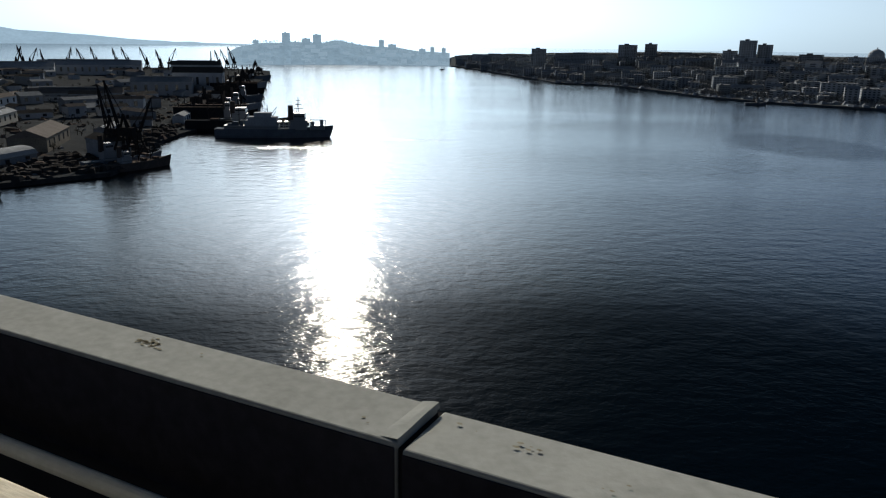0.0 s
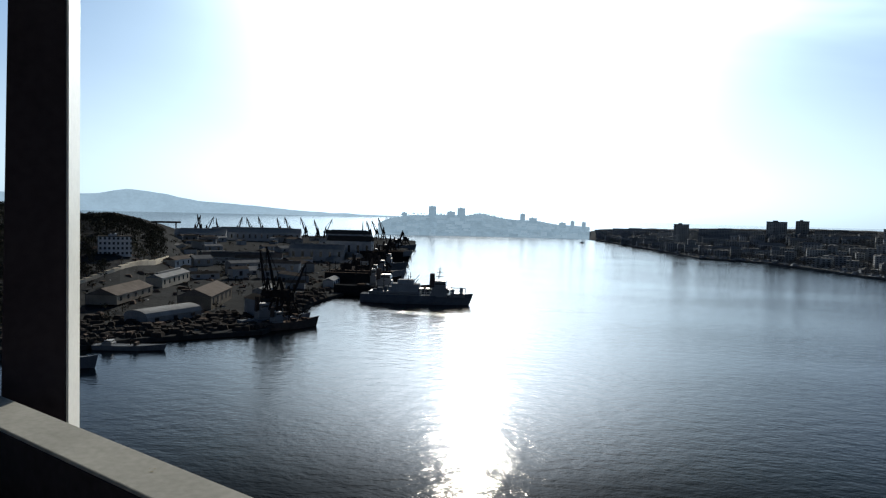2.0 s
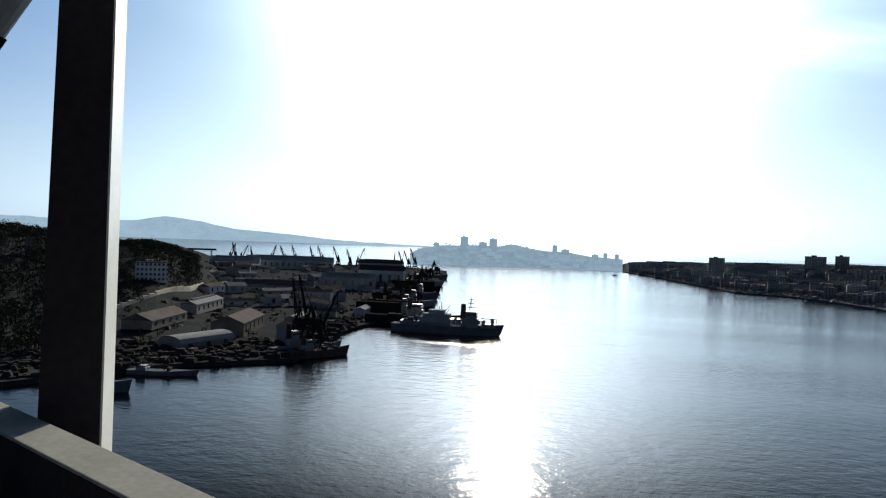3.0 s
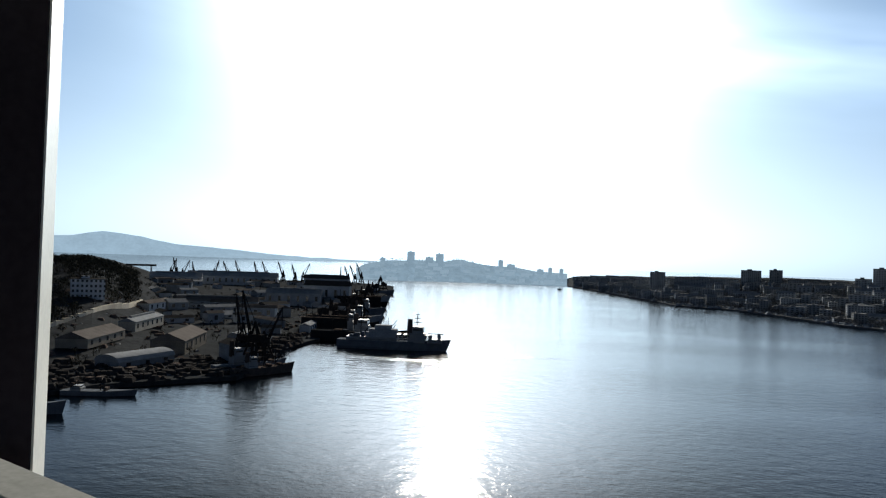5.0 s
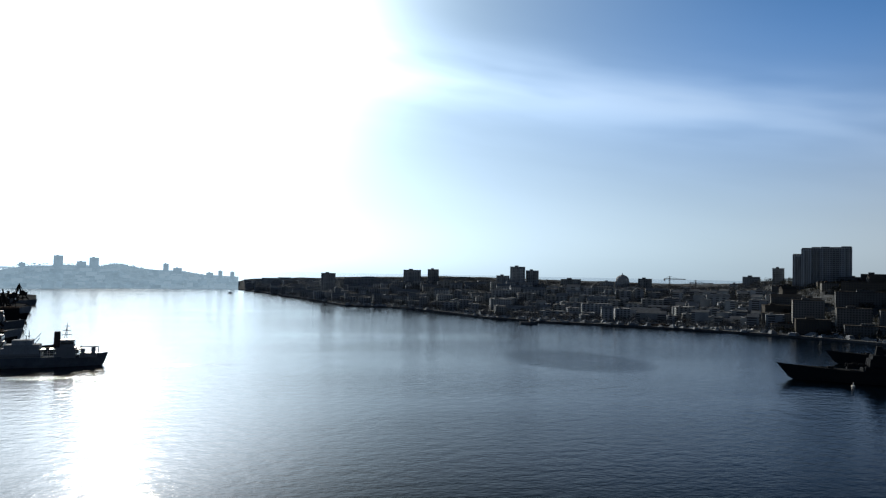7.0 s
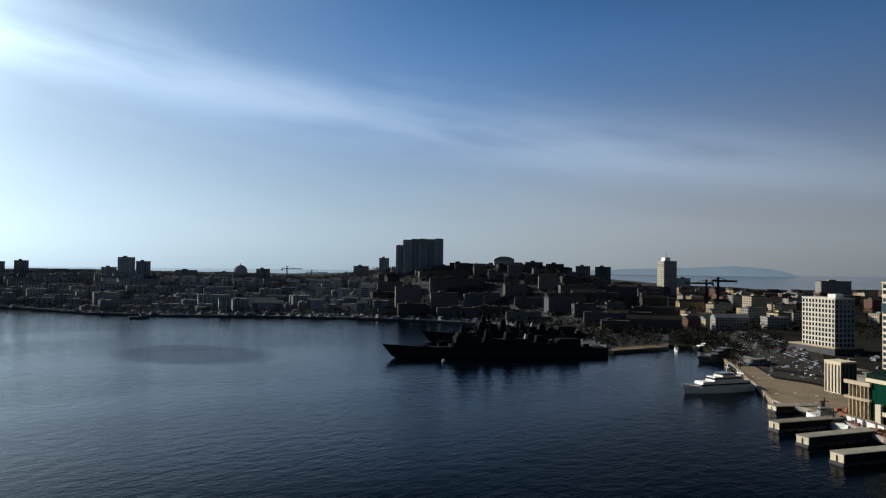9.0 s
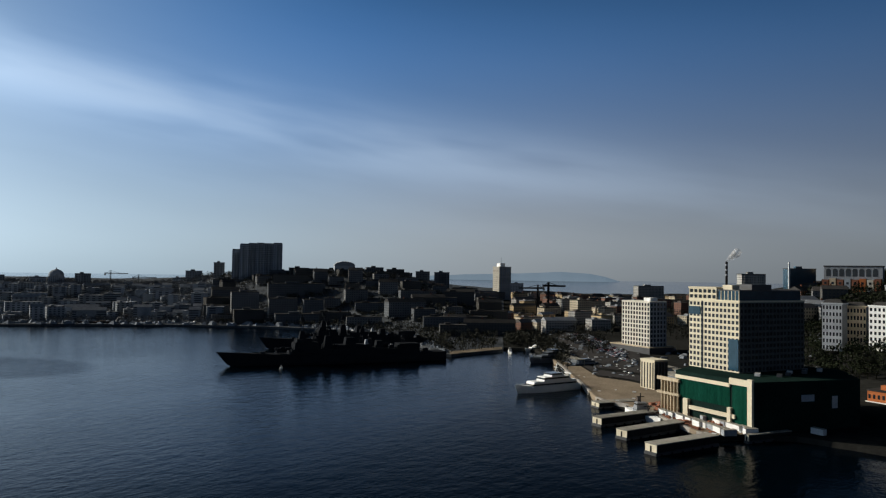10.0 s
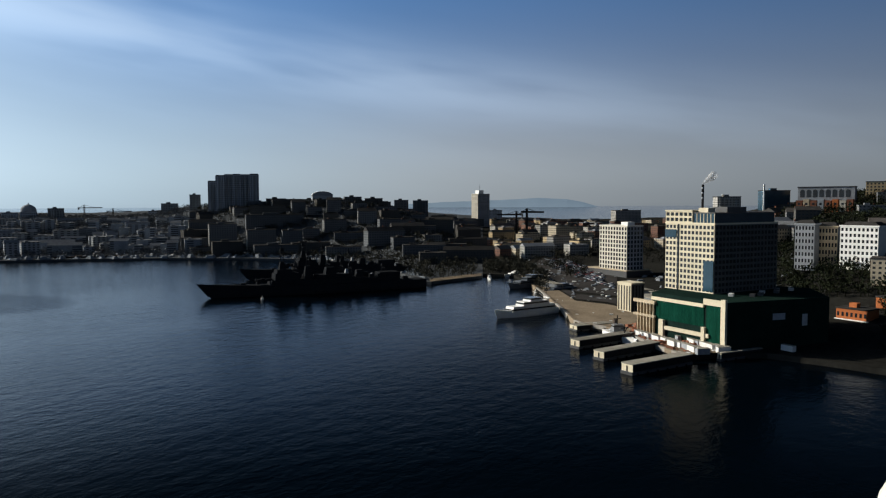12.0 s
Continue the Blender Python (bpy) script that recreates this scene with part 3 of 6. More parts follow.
def cap_post():
    """A rounded white pipe end that rises over the rail."""
    ob = thing("pipe_bollard", "pale round-topped steel pipe fixed on the rail", "bollard", at=RAIL @ pose(1.56, -0.07, 0.004))
    bm = bmesh.new()
    prof = [(0.075, -0.02), (0.075, 0.21)] + [(0.075 * math.cos(a), 0.21 + 0.075 * math.sin(a)) for a in (0.3, 0.6, 0.9, 1.2, 1.45)]
    ring = [[bm.verts.new((r * math.cos(t), r * math.sin(t), z)) for t in (2 * math.pi * k / 24 for k in range(24))] for r, z in prof]
    for a, b in zip(ring, ring[1:]):
        for k in range(24):
            bm.faces.new((a[k], a[(k + 1) % 24], b[(k + 1) % 24], b[k]))
    bm.faces.new(ring[-1])
    for f in bm.faces:
        f.smooth = True
    part("pipe", bm, PIPE_WHITE, ob)
    part("collar", bars([((0, 0, -0.007), (0, 0, 0.02))], 0.17, 24), RAIL_PAINT, ob)


cap_post()


# ---- buildings ----
def prism(points, z0, z1):
    bm = bmesh.new()
    low = [bm.verts.new((x, y, z0)) for x, y in points]
    top = [bm.verts.new((x, y, z1)) for x, y in points]
    bm.faces.new(low[::-1])
    bm.faces.new(top)
    for i in range(len(points)):
        j = (i + 1) % len(points)
        bm.faces.new((low[i], low[j], top[j], top[i]))
    bmesh.ops.recalc_face_normals(bm, faces=bm.faces[:])
    return bm


def lattice(parent, material, length, z0, z1, cols, floors, depth, share_x=0.42, share_z=0.4, axis="x", shift=0.0):
    """Piers and floor bands proud of a wall that starts at the origin and runs along x (or y), each a part."""
    def put(name, a0, a1, b0, b1, d):
        a0, a1 = a0 + shift, a1 + shift
        row = (a0, a1, -d, 0.02, b0, b1) if axis == "x" else (-d, 0.02, a0, a1, b0, b1)
        part(name, boxes(row), material, parent)
    step, storey = length / cols, (z1 - z0) / floors
    for i in range(cols + 1):
        w = step * share_x / 2
        put("wall_pier", max(0, i * step - w), min(length, i * step + w), z0, z1, depth)
    for k in range(floors + 1):
        w = storey * share_z / 2
        put("floor_band", 0, length, max(z0, z0 + k * storey - w), min(z1, z0 + k * storey + w), depth + 0.02)


PANES = {}


def panes(parent, length, z0, z1, cols, floors, share_x, share_z, axis="x", material=None, every=1):
    """Window panes set back between the piers, one object each."""
    step, storey = length / cols, (z1 - z0) / floors
    w, h = step * (1 - share_x), storey * (1 - share_z)
    key = (round(w, 3), round(h, 3), axis)
    if key not in PANES:
        bm = boxes((-w / 2, w / 2, -0.06, 0.0, -h / 2, h / 2)) if axis == "x" else boxes((-0.06, 0.0, -w / 2, w / 2, -h / 2, h / 2))
        PANES[key] = mesh_of("window_pane", bm, material or GLASS_DARK)
    for i in range(cols):
        for k in range(floors):
            a, z = (i + 0.5) * step, z0 + (k + 0.5) * storey
            ob = part("window_pane", PANES[key], None, parent)
            ob.location = (a, -0.02, z) if axis == "x" else (-0.02, a, z)


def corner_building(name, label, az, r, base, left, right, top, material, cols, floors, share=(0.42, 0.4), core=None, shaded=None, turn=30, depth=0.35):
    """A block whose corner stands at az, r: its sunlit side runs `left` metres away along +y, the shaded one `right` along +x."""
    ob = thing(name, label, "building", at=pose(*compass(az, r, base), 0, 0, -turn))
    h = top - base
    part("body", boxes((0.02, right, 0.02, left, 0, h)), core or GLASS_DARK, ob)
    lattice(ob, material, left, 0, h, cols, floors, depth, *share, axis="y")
    # shade on the right side is put into colour through a darker material
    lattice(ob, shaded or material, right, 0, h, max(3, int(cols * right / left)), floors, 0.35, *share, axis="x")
    panes(ob, left, 0, h, cols, floors, *share, axis="y")
    part("roof", boxes((-0.4, right + 0.3, -0.4, left + 0.3, h, h + 0.9)), material, ob)
    return ob


# the glazed office tower on its mall podium
def tower():
    ob = corner_building("office_tower", "cream-clad office tower with gridded windows over a mall", 78.66, 385, 24.6, 32, 46, 58.5, CREAM, 13, 12, share=(0.3, 0.4), shaded=SHADED_LATTICE, depth=0.2)
    # a flat dark strip stands for the shade inside a recess
    part("groove", boxes((-0.5, 0.05, 22.7, 23.6, 0, 33.9)), GLASS_DARK, ob, "dark strip standing for a shaded recess")
    part("penthouse", boxes((0.4, 44, 0.3, 14, 34.8, 39.4)), BLUE_GLASS, ob, "blue glazed top storey")
    for k in range(7):
        part("mullion", boxes((0.2, 0.5, 0.4 + 2.2 * k, 0.7 + 2.2 * k, 34.8, 39.4)), CREAM, ob)
    part("penthouse_roof", boxes((0, 44.5, 0, 14, 39.4, 39.9)), CLAD_DARK, ob)
    lattice(ob, CREAM, 18, 34.8, 40.3, 6, 2, 0.3, 0.26, 0.36, axis="y", shift=14)
    part("upper_body", boxes((0.05, 14, 14.02, 32, 34.8, 40.3)), GLASS_DARK, ob)
    part("roof_slab", boxes((-0.5, 14.5, 13.8, 32.5, 40.3, 41)), CREAM, ob)
    part("plant_room", boxes((12, 26, 3, 12, 39.9, 42.6)), CLAD_DARK, ob)
    part("plant_room", boxes((3, 8, 7, 13, 39.9, 42.2)), CREAM, ob)
    part("glass_strip", boxes((-0.55, 0.1, 0.2, 6.2, 1, 16)), BLUE_GLASS, ob, "blue glass bay")
    part("glass_strip", boxes((-0.55, 0.1, 24.5, 32.2, 27, 31)), BLUE_GLASS, ob, "blue glass bay")


tower()


def mall():
    c, a = compass(79.54, 354), compass(74.32, 386)
    b, d = compass(86.2, 394), compass(85, 430)
    e = compass(77.5, 450)
    ob = thing("shopping_mall", "dark mall block wrapped in green netting with cream piers", "building", at=pose(0, 0, 2.3))
    part("wall", prism([(p.x, p.y) for p in (c, b, d, e, a)], 0, 22.2), MALL_DARK, ob)
    way = (a - c).normalized()
    out = Vector((-way.y, way.x, 0))
    if out.dot(c) > 0:
        out = -out

    def slab(name, s0, s1, z0, z1, t, m, label=""):
        p = [c + way * s0 + out * t, c + way * s1 + out * t, c + way * s1 - out * 0.05, c + way * s0 - out * 0.05]
        part(name, prism([(q.x, q.y) for q in p], z0, z1), m, ob, label)
    slab("netting", 3.0, 11, 1.0, 19.8, 0.35, GREEN_NET, "green construction netting")
    slab("netting", 12.5, 45, 9.5, 18.6, 0.3, GREEN_NET, "green construction netting")
    slab("pier", -0.6, 1.9, 0, 23.4, 1.3, CREAM, "cream corner pier")
    slab("cornice", 2.2, 12.5, 20, 22.8, 0.8, CREAM)
    slab("cornice", 12.5, 46, 18.6, 20.2, 0.8, CREAM)
    slab("ledge", 9, 40, 4.8, 6.6, 1.2, CREAM)
    slab("pier", 11, 13, 0, 9.5, 1.6, CREAM)
    slab("pier", 37, 40, 0, 9.5, 1.6, CREAM)
    for k in range(6):
        slab("terrace_post", 44 + k * 2.2, 44.5 + k * 2.2, 0, 17, 1.2, PLASTER_WARM)
    slab("terrace", 43, 58, 16.4, 18, 1.6, PLASTER_WARM)
    slab("terrace", 43, 58, 9.6, 10.8, 1.6, PLASTER_WARM)
    side = (b - c).normalized()
    for s0, s1, z0, z1, m in ((26, 33, 13, 16, PLASTER_GREY), (43, 46, 9.5, 15, ICE)):
        o2 = Vector((side.y, -side.x, 0))
        if o2.dot(c) > 0:
            o2 = -o2
        p = [c + side * s0 + o2 * 0.2, c + side * s1 + o2 * 0.2, c + side * s1 - o2 * 0.05, c + side * s0 - o2 * 0.05]
        part("sign_panel", prism([(q.x, q.y) for q in p], z0, z1), m, ob, "pale wall panel")
    for k in range(7):
        q = c.lerp(d, 0.25 + 0.09 * k) + way * random.uniform(2, 14)
        part("roof_unit", boxes((q.x - 1.5, q.x + 1.5, q.y - 1.2, q.y + 1.2, 22.2, 23.6)), ICE if k % 3 == 0 else CLAD_DARK, ob)


MALL_DARK = mat("mall_cladding", (0.012, 0.026, 0.022), 0.6, vary=0.3, scale=0.1)
mall()
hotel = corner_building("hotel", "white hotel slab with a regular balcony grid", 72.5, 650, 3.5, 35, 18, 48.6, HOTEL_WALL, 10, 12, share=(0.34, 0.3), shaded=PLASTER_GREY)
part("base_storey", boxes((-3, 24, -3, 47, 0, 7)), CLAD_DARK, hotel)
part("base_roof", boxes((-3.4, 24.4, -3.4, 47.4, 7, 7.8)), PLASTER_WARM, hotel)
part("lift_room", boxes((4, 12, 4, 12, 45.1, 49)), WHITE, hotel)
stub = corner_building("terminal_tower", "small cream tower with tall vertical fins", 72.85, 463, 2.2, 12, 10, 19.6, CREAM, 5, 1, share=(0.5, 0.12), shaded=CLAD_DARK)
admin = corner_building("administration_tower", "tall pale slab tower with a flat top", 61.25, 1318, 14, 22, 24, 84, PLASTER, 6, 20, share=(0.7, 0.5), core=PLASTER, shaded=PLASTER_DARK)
part("crown", boxes((4, 14, 4, 16, 71, 77)), WHITE, admin)
part("aerial", bars([((9, 9, 77), (9, 9, 88))], 0.5), STEEL_DARK, admin)


def block(az0, az1, el, r, material, label, base=None, deep=18, rows=LAND_TOWN, name="apartment_building", turn=None, roof=None, steps=0):
    """A plain building between two bearings whose roofline lies at elevation el."""
    az = (az0 + az1) / 2
    w = r * radians(az1 - az0)
    base = ground(rows, az, r) - 2 if base is None else base
    h = max(5.0, EYE + r * math.tan(radians(el)) - base)
    ob = thing(name, label, "building", at=pose(*compass(az, r, base), 0, 0, -az if turn is None else -turn))
    part("wall", boxes((-w / 2, w / 2, 0, deep, 0, h)), material, ob)
    part("roof", boxes((-w / 2 - 0.3, w / 2 + 0.3, -0.3, deep + 0.3, h, h + 0.7)), roof or ROOF_DARK, ob)
    if w > 12:
        part("roof_hut", boxes((-w * 0.2, w * 0.05, deep * 0.3, deep * 0.6, h + 0.7, h + 3)), material, ob)
    for k in range(steps):
        part("bay", boxes((-w / 2 + w * (k + 0.25) / steps, -w / 2 + w * (k + 0.75) / steps, -1.6, 0.1, 0, h - 1.5 - (k % 2) * 1.5)), material, ob)
    return ob


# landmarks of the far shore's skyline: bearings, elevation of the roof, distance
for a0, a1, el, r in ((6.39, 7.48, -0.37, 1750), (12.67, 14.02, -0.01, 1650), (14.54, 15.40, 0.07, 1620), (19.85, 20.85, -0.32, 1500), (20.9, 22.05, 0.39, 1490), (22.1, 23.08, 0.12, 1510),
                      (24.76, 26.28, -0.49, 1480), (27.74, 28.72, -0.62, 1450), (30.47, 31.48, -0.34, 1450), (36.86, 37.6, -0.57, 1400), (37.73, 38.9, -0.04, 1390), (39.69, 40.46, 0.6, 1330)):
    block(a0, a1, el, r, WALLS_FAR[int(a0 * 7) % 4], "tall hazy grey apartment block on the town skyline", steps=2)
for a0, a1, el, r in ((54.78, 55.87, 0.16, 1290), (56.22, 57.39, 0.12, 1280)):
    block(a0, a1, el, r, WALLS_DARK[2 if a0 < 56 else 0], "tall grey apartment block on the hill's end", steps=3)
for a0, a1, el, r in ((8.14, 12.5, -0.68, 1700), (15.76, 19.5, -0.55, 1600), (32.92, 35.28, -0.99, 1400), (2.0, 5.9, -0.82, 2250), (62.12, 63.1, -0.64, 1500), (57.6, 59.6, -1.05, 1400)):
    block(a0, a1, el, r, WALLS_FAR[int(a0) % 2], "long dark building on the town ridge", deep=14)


def big_complex():
    ob = thing("apartment_complex", "massive dark stepped apartment towers on the hill", "building", at=pose(*compass(42.8, 1250, 54), 0, 0, -42.8))
    for x0, x1, h, y in ((-40, -27, 51, 6), (-28, -14, 60, 0), (-15, -1, 61.5, 3), (-2, 12, 62, 0), (11, 26, 61.5, 3), (25, 40, 62.5, 0)):
        part("wall", boxes((x0, x1, y, y + 22, 0, h)), WALLS_FAR[2], ob)
        part("bay", boxes(((x0 + x1) / 2 - 2.2, (x0 + x1) / 2 + 2.2, y - 1.4, y + 0.1, 0, h - 3)), WALLS_FAR[1], ob)
        part("roof", boxes((x0 + 1, x1 - 1, y + 1, y + 20, h, h + 1.2)), ROOF_DARK, ob)


big_complex()


def dome_house():
    ob = thing("domed_building", "dark building with a pointed dome", "building", at=pose(*compass(29.34, 1450, 30), 0, 0, -29))
    part("wall", boxes((-13, 13, 0, 20, 0, 26)), WALLS_FAR[0], ob)
    bm = bmesh.new()
    prof = [(12.5, 26), (12.3, 30), (11, 33), (8.2, 36), (4.2, 38), (1, 39.2), (0.3, 42)]
    ring = [[bm.verts.new((r * math.cos(t), 10 + r * math.sin(t), z)) for t in (2 * math.pi * k / 20 for k in range(20))] for r, z in prof]
    for a, b in zip(ring, ring[1:]):
        for k in range(20):
            bm.faces.new((a[k], a[(k + 1) % 20], b[(k + 1) % 20], b[k]))
    part("dome", bm, PLASTER_GREY, ob)


dome_house()

# skyline that the filling houses keep under: bearing, elevation
SKYLINE = [(-16, -0.6), (-12, -0.2), (-6, -0.3), (0, -1.0), (2.5, -0.95), (6, -0.9), (12, -0.8), (19, -0.7), (24, -0.95), (28, -1.0), (33, -1.1), (36, -1.1), (39, -0.9), (41, -0.6), (45, 0.15), (49, 0.3), (54, 0.1), (55, -0.4), (58, -1.2), (62, -1.3), (66, -1.35), (72, -1.4), (78, -1.1), (82, -1.0), (84, -0.2), (88, 0.4), (92, 0.9), (125, 1.0)]


def roof_into(bm, w, d, h, gable, index=0):
    if gable:
        pts = [(-w / 2 - 0.4, -d / 2 - 0.4, h), (w / 2 + 0.4, -d / 2 - 0.4, h), (w / 2 + 0.4, d / 2 + 0.4, h), (-w / 2 - 0.4, d / 2 + 0.4, h), (-w / 2, 0, h + d * 0.28), (w / 2, 0, h + d * 0.28)]
        v = [bm.verts.new(p) for p in pts]
        for f in ((0, 1, 5, 4), (2, 3, 4, 5), (0, 4, 3), (1, 2, 5), (3, 2, 1, 0)):
            bm.faces.new([v[i] for i in f]).material_index = index
    else:
        box(bm, -w / 2 - 0.3, w / 2 + 0.3, -d / 2 - 0.3, d / 2 + 0.3, h, h + 0.6, index=index)
        box(bm, -w * 0.3, -w * 0.1, -d * 0.2, d * 0.2, h + 0.6, h + 2.4, index=index)


def house(az, r, w, d, h, rows, material, turn, label, gable=False, roof=None):
    base = ground(rows, az, r) - 1.5
    ob = thing("house", label, "building", at=pose(*compass(az, r, base), 0, 0, -turn))
    part("wall", boxes((-w / 2, w / 2, -d / 2, d / 2, 0, h)), material, ob)
    bm = bmesh.new()
    roof_into(bm, w, d, h, gable)
    part("roof", bm, roof or ROOF_DARK, ob)
    if random.random() < 0.6:
        x = random.uniform(-0.3, 0.3) * w
        part("chimney", boxes((x - 0.6, x + 0.6, -0.6, 0.6, h, h + (d * 0.28 if gable else 0.6) + 1.6)), BRICK_RED, ob)
    return ob


def far_house(bm, az, r, w, d, h, rows, index, turn, gable):
    """One house of the far town, into a joined mesh."""
    bm.verts.ensure_lookup_table()
    n = len(bm.verts)
    box(bm, -w / 2, w / 2, -d / 2, d / 2, 0, h, index=index)
    roof_into(bm, w, d, h, gable, 4)
    m = pose(*compass(az, r, ground(rows, az, r) - 1.5), 0, 0, -turn)
    bm.verts.ensure_lookup_table()
    for v in bm.verts[n:]:
        v.co = m @ v.co


def fill(rows, a0, a1, count, walls, near, far, sizes, turns, label, keep=None, gables=0.4, joined=None, roofs=None):
    taken = []
    made = tries = 0
    while made < count and tries < count * 14:
        tries += 1
        az = random.uniform(a0, a1)
        shore, ridge = table(rows, az, 1), table(rows, az, 2)
        r = shore + near + (ridge - shore + far - near) * random.random() ** 1.2
        w, d = random.uniform(*sizes[0]), random.uniform(*sizes[1])
        if keep and not keep(az, r):
            continue
        p = compass(az, r)
        if any((p - q).length < (w + s) * 0.55 for q, s in taken):
            continue
        h = random.uniform(*sizes[2])
        top = EYE + r * math.tan(radians(table(SKYLINE, az) - 0.1 * random.random()))
        h = min(h, top - ground(rows, az, r))
        if h < 4:
            continue
        taken.append((p, w))
        made += 1
        turn = (az if turns is None else az + turns if turns < 0 else turns) + random.uniform(-12, 12)
        if joined:
            far_house(joined, az, r, w, d, h + 1.5, rows, random.randrange(4), turn, random.random() < gables)
        else:
            house(az, r, w, d, h + 1.5, rows, random.choice(walls), turn, label, random.random() < gables, random.choice(roofs or (ROOF_DARK, ROOF_DARK, ROOF_GREY, SHED_ROOF)))


def sports_hall():
    """A pale hall with a ribbed rounded roof on the hill's crest."""
    ob = thing("sports_hall", "pale round-roofed hall with ribs on the hilltop", "building", at=pose(*compass(49.3, 1200, 64), 0, 0, -44))
    part("wall", boxes((-16, 16, -9, 9, 0, 17)), PLASTER_GREY, ob)
    bm = bmesh.new()
    ring = [[bm.verts.new((16.5 * math.cos(a), 9.5 * y, 17 + 7 * math.sin(a))) for a in (math.pi * k / 12 for k in range(13))] for y in (-1, 1)]
    for k in range(12):
        bm.faces.new((ring[0][k], ring[0][k + 1], ring[1][k + 1], ring[1][k]))
    for row in ring:
        bm.faces.new(row)
    bmesh.ops.recalc_face_normals(bm, faces=bm.faces[:])
    part("roof", bm, ROOF_GREY, ob)
    for k in range(1, 12):
        a = math.pi * k / 12
        part("rib", bars([((16.8 * math.cos(a), -9.8, 17 + 7.2 * math.sin(a)), (16.8 * math.cos(a), 9.8, 17 + 7.2 * math.sin(a)))], 0.7), WHITE, ob)


sports_hall()
random.seed(5)
far_town = bmesh.new()
fill(LAND_TOWN, 1, 40, 400, None, 50, 0, ((12, 46), (10, 16), (5, 19)), None, "", gables=0.3, joined=far_town)
cape_town = bmesh.new()
fill(LAND_CAPE, -14.8, -0.3, 60, None, 20, -60, ((12, 40), (10, 16), (5, 14)), None, "", gables=0.2, joined=cape_town)
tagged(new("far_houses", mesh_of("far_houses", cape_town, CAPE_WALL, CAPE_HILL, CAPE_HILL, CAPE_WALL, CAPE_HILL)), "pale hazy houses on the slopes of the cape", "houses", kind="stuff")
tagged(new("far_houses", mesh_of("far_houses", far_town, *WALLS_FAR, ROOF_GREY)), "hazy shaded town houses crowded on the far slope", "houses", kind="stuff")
fill(LAND_TOWN, 40, 61, 130, WALLS_DARK[:3], 40, 40, ((20, 58), (11, 17), (8, 18)), -10, "dark hillside building in shade", lambda az, r: not (az > 51.5 and r < table(LAND_TOWN, az, 1) + 150) and not (40.8 < az < 48.2 and r < 1110), gables=0.2, roofs=(ROOF_DARK,))
for a0, a1, el, r, m, text in ((43.64, 47.9, -0.9, 1090, 0, "long dark slab block across the hillside"), (43.7, 45.85, -2.03, 1010, 2, "pale grey hall at the foot of the hill"), (41.0, 43.0, -1.57, 1040, 2, "dull cream block at the foot of the hill"),
                               (46.3, 47.8, -2.1, 1000, 0, "dark low block at the foot of the hill"), (41.2, 43.4, -2.9, 975, 1, "dark quayside store with a flat roof"), (44.2, 47.5, -3.2, 960, 0, "long dark quayside shed"),
                               (51.0, 52.3, 0.42, 1190, 0, "dark block on the hill's crest"), (52.6, 53.9, 0.3, 1190, 1, "dark stepped block on the hill's crest"), (45.2, 46.6, 0.3, 1215, 1, "dark block on the hill's crest")):
    block(a0, a1, el, r, WALLS_DARK[m], text, turn=(a0 + a1) / 2 - 7, deep=15)


def keep_right(az, r):
    return r > 640 and not (az < 77.5 and r < 830) and not (70.5 < az < 75 and r < 860)


fill(LAND_QUAY, 61.8, 83, 84, WALLS_WARM, 150, 300, ((14, 38), (11, 16), (8, 17)), 30, "sunlit low town building with a dark roof", keep_right)
fill(LAND_QUAY, 79, 96, 46, [WALLS_DARK[0], WALLS_DARK[1], WALLS_WARM[2], WALLS_DARK[2]], 60, 200, ((14, 40), (11, 15), (7, 14)), 84, "old town building on the shaded hillside", lambda az, r: r > 600)

# single houses of the near hillside
def old_house(az0, az1, el, r, base, turn, label, material, cols, floors, pale=None, roof=None):
    """A house whose front has piers, floor bands and set-back panes."""
    az, w = (az0 + az1) / 2, r * radians(az1 - az0)
    h = EYE + r * math.tan(radians(el)) - base
    ob = thing("old_house", label, "building", at=pose(*compass(az, r, base), 0, 0, -turn) @ pose(-w / 2, 0, 0))
    part("body", boxes((0, w, 0.02, 14, 0, h)), material, ob)
    lattice(ob, pale or material, w, 0, h, cols, floors, 0.5, 0.4, 0.45)
    panes(ob, w, 0, h, cols, floors, 0.4, 0.45)
    part("cornice", boxes((-0.6, w + 0.6, -0.9, 14.4, h, h + 0.9)), pale or material, ob)
    part("roof", boxes((0, w, 0.5, 14, h + 0.9, h + 3.2, 0.7)), roof or ROOF_DARK, ob)
    return ob


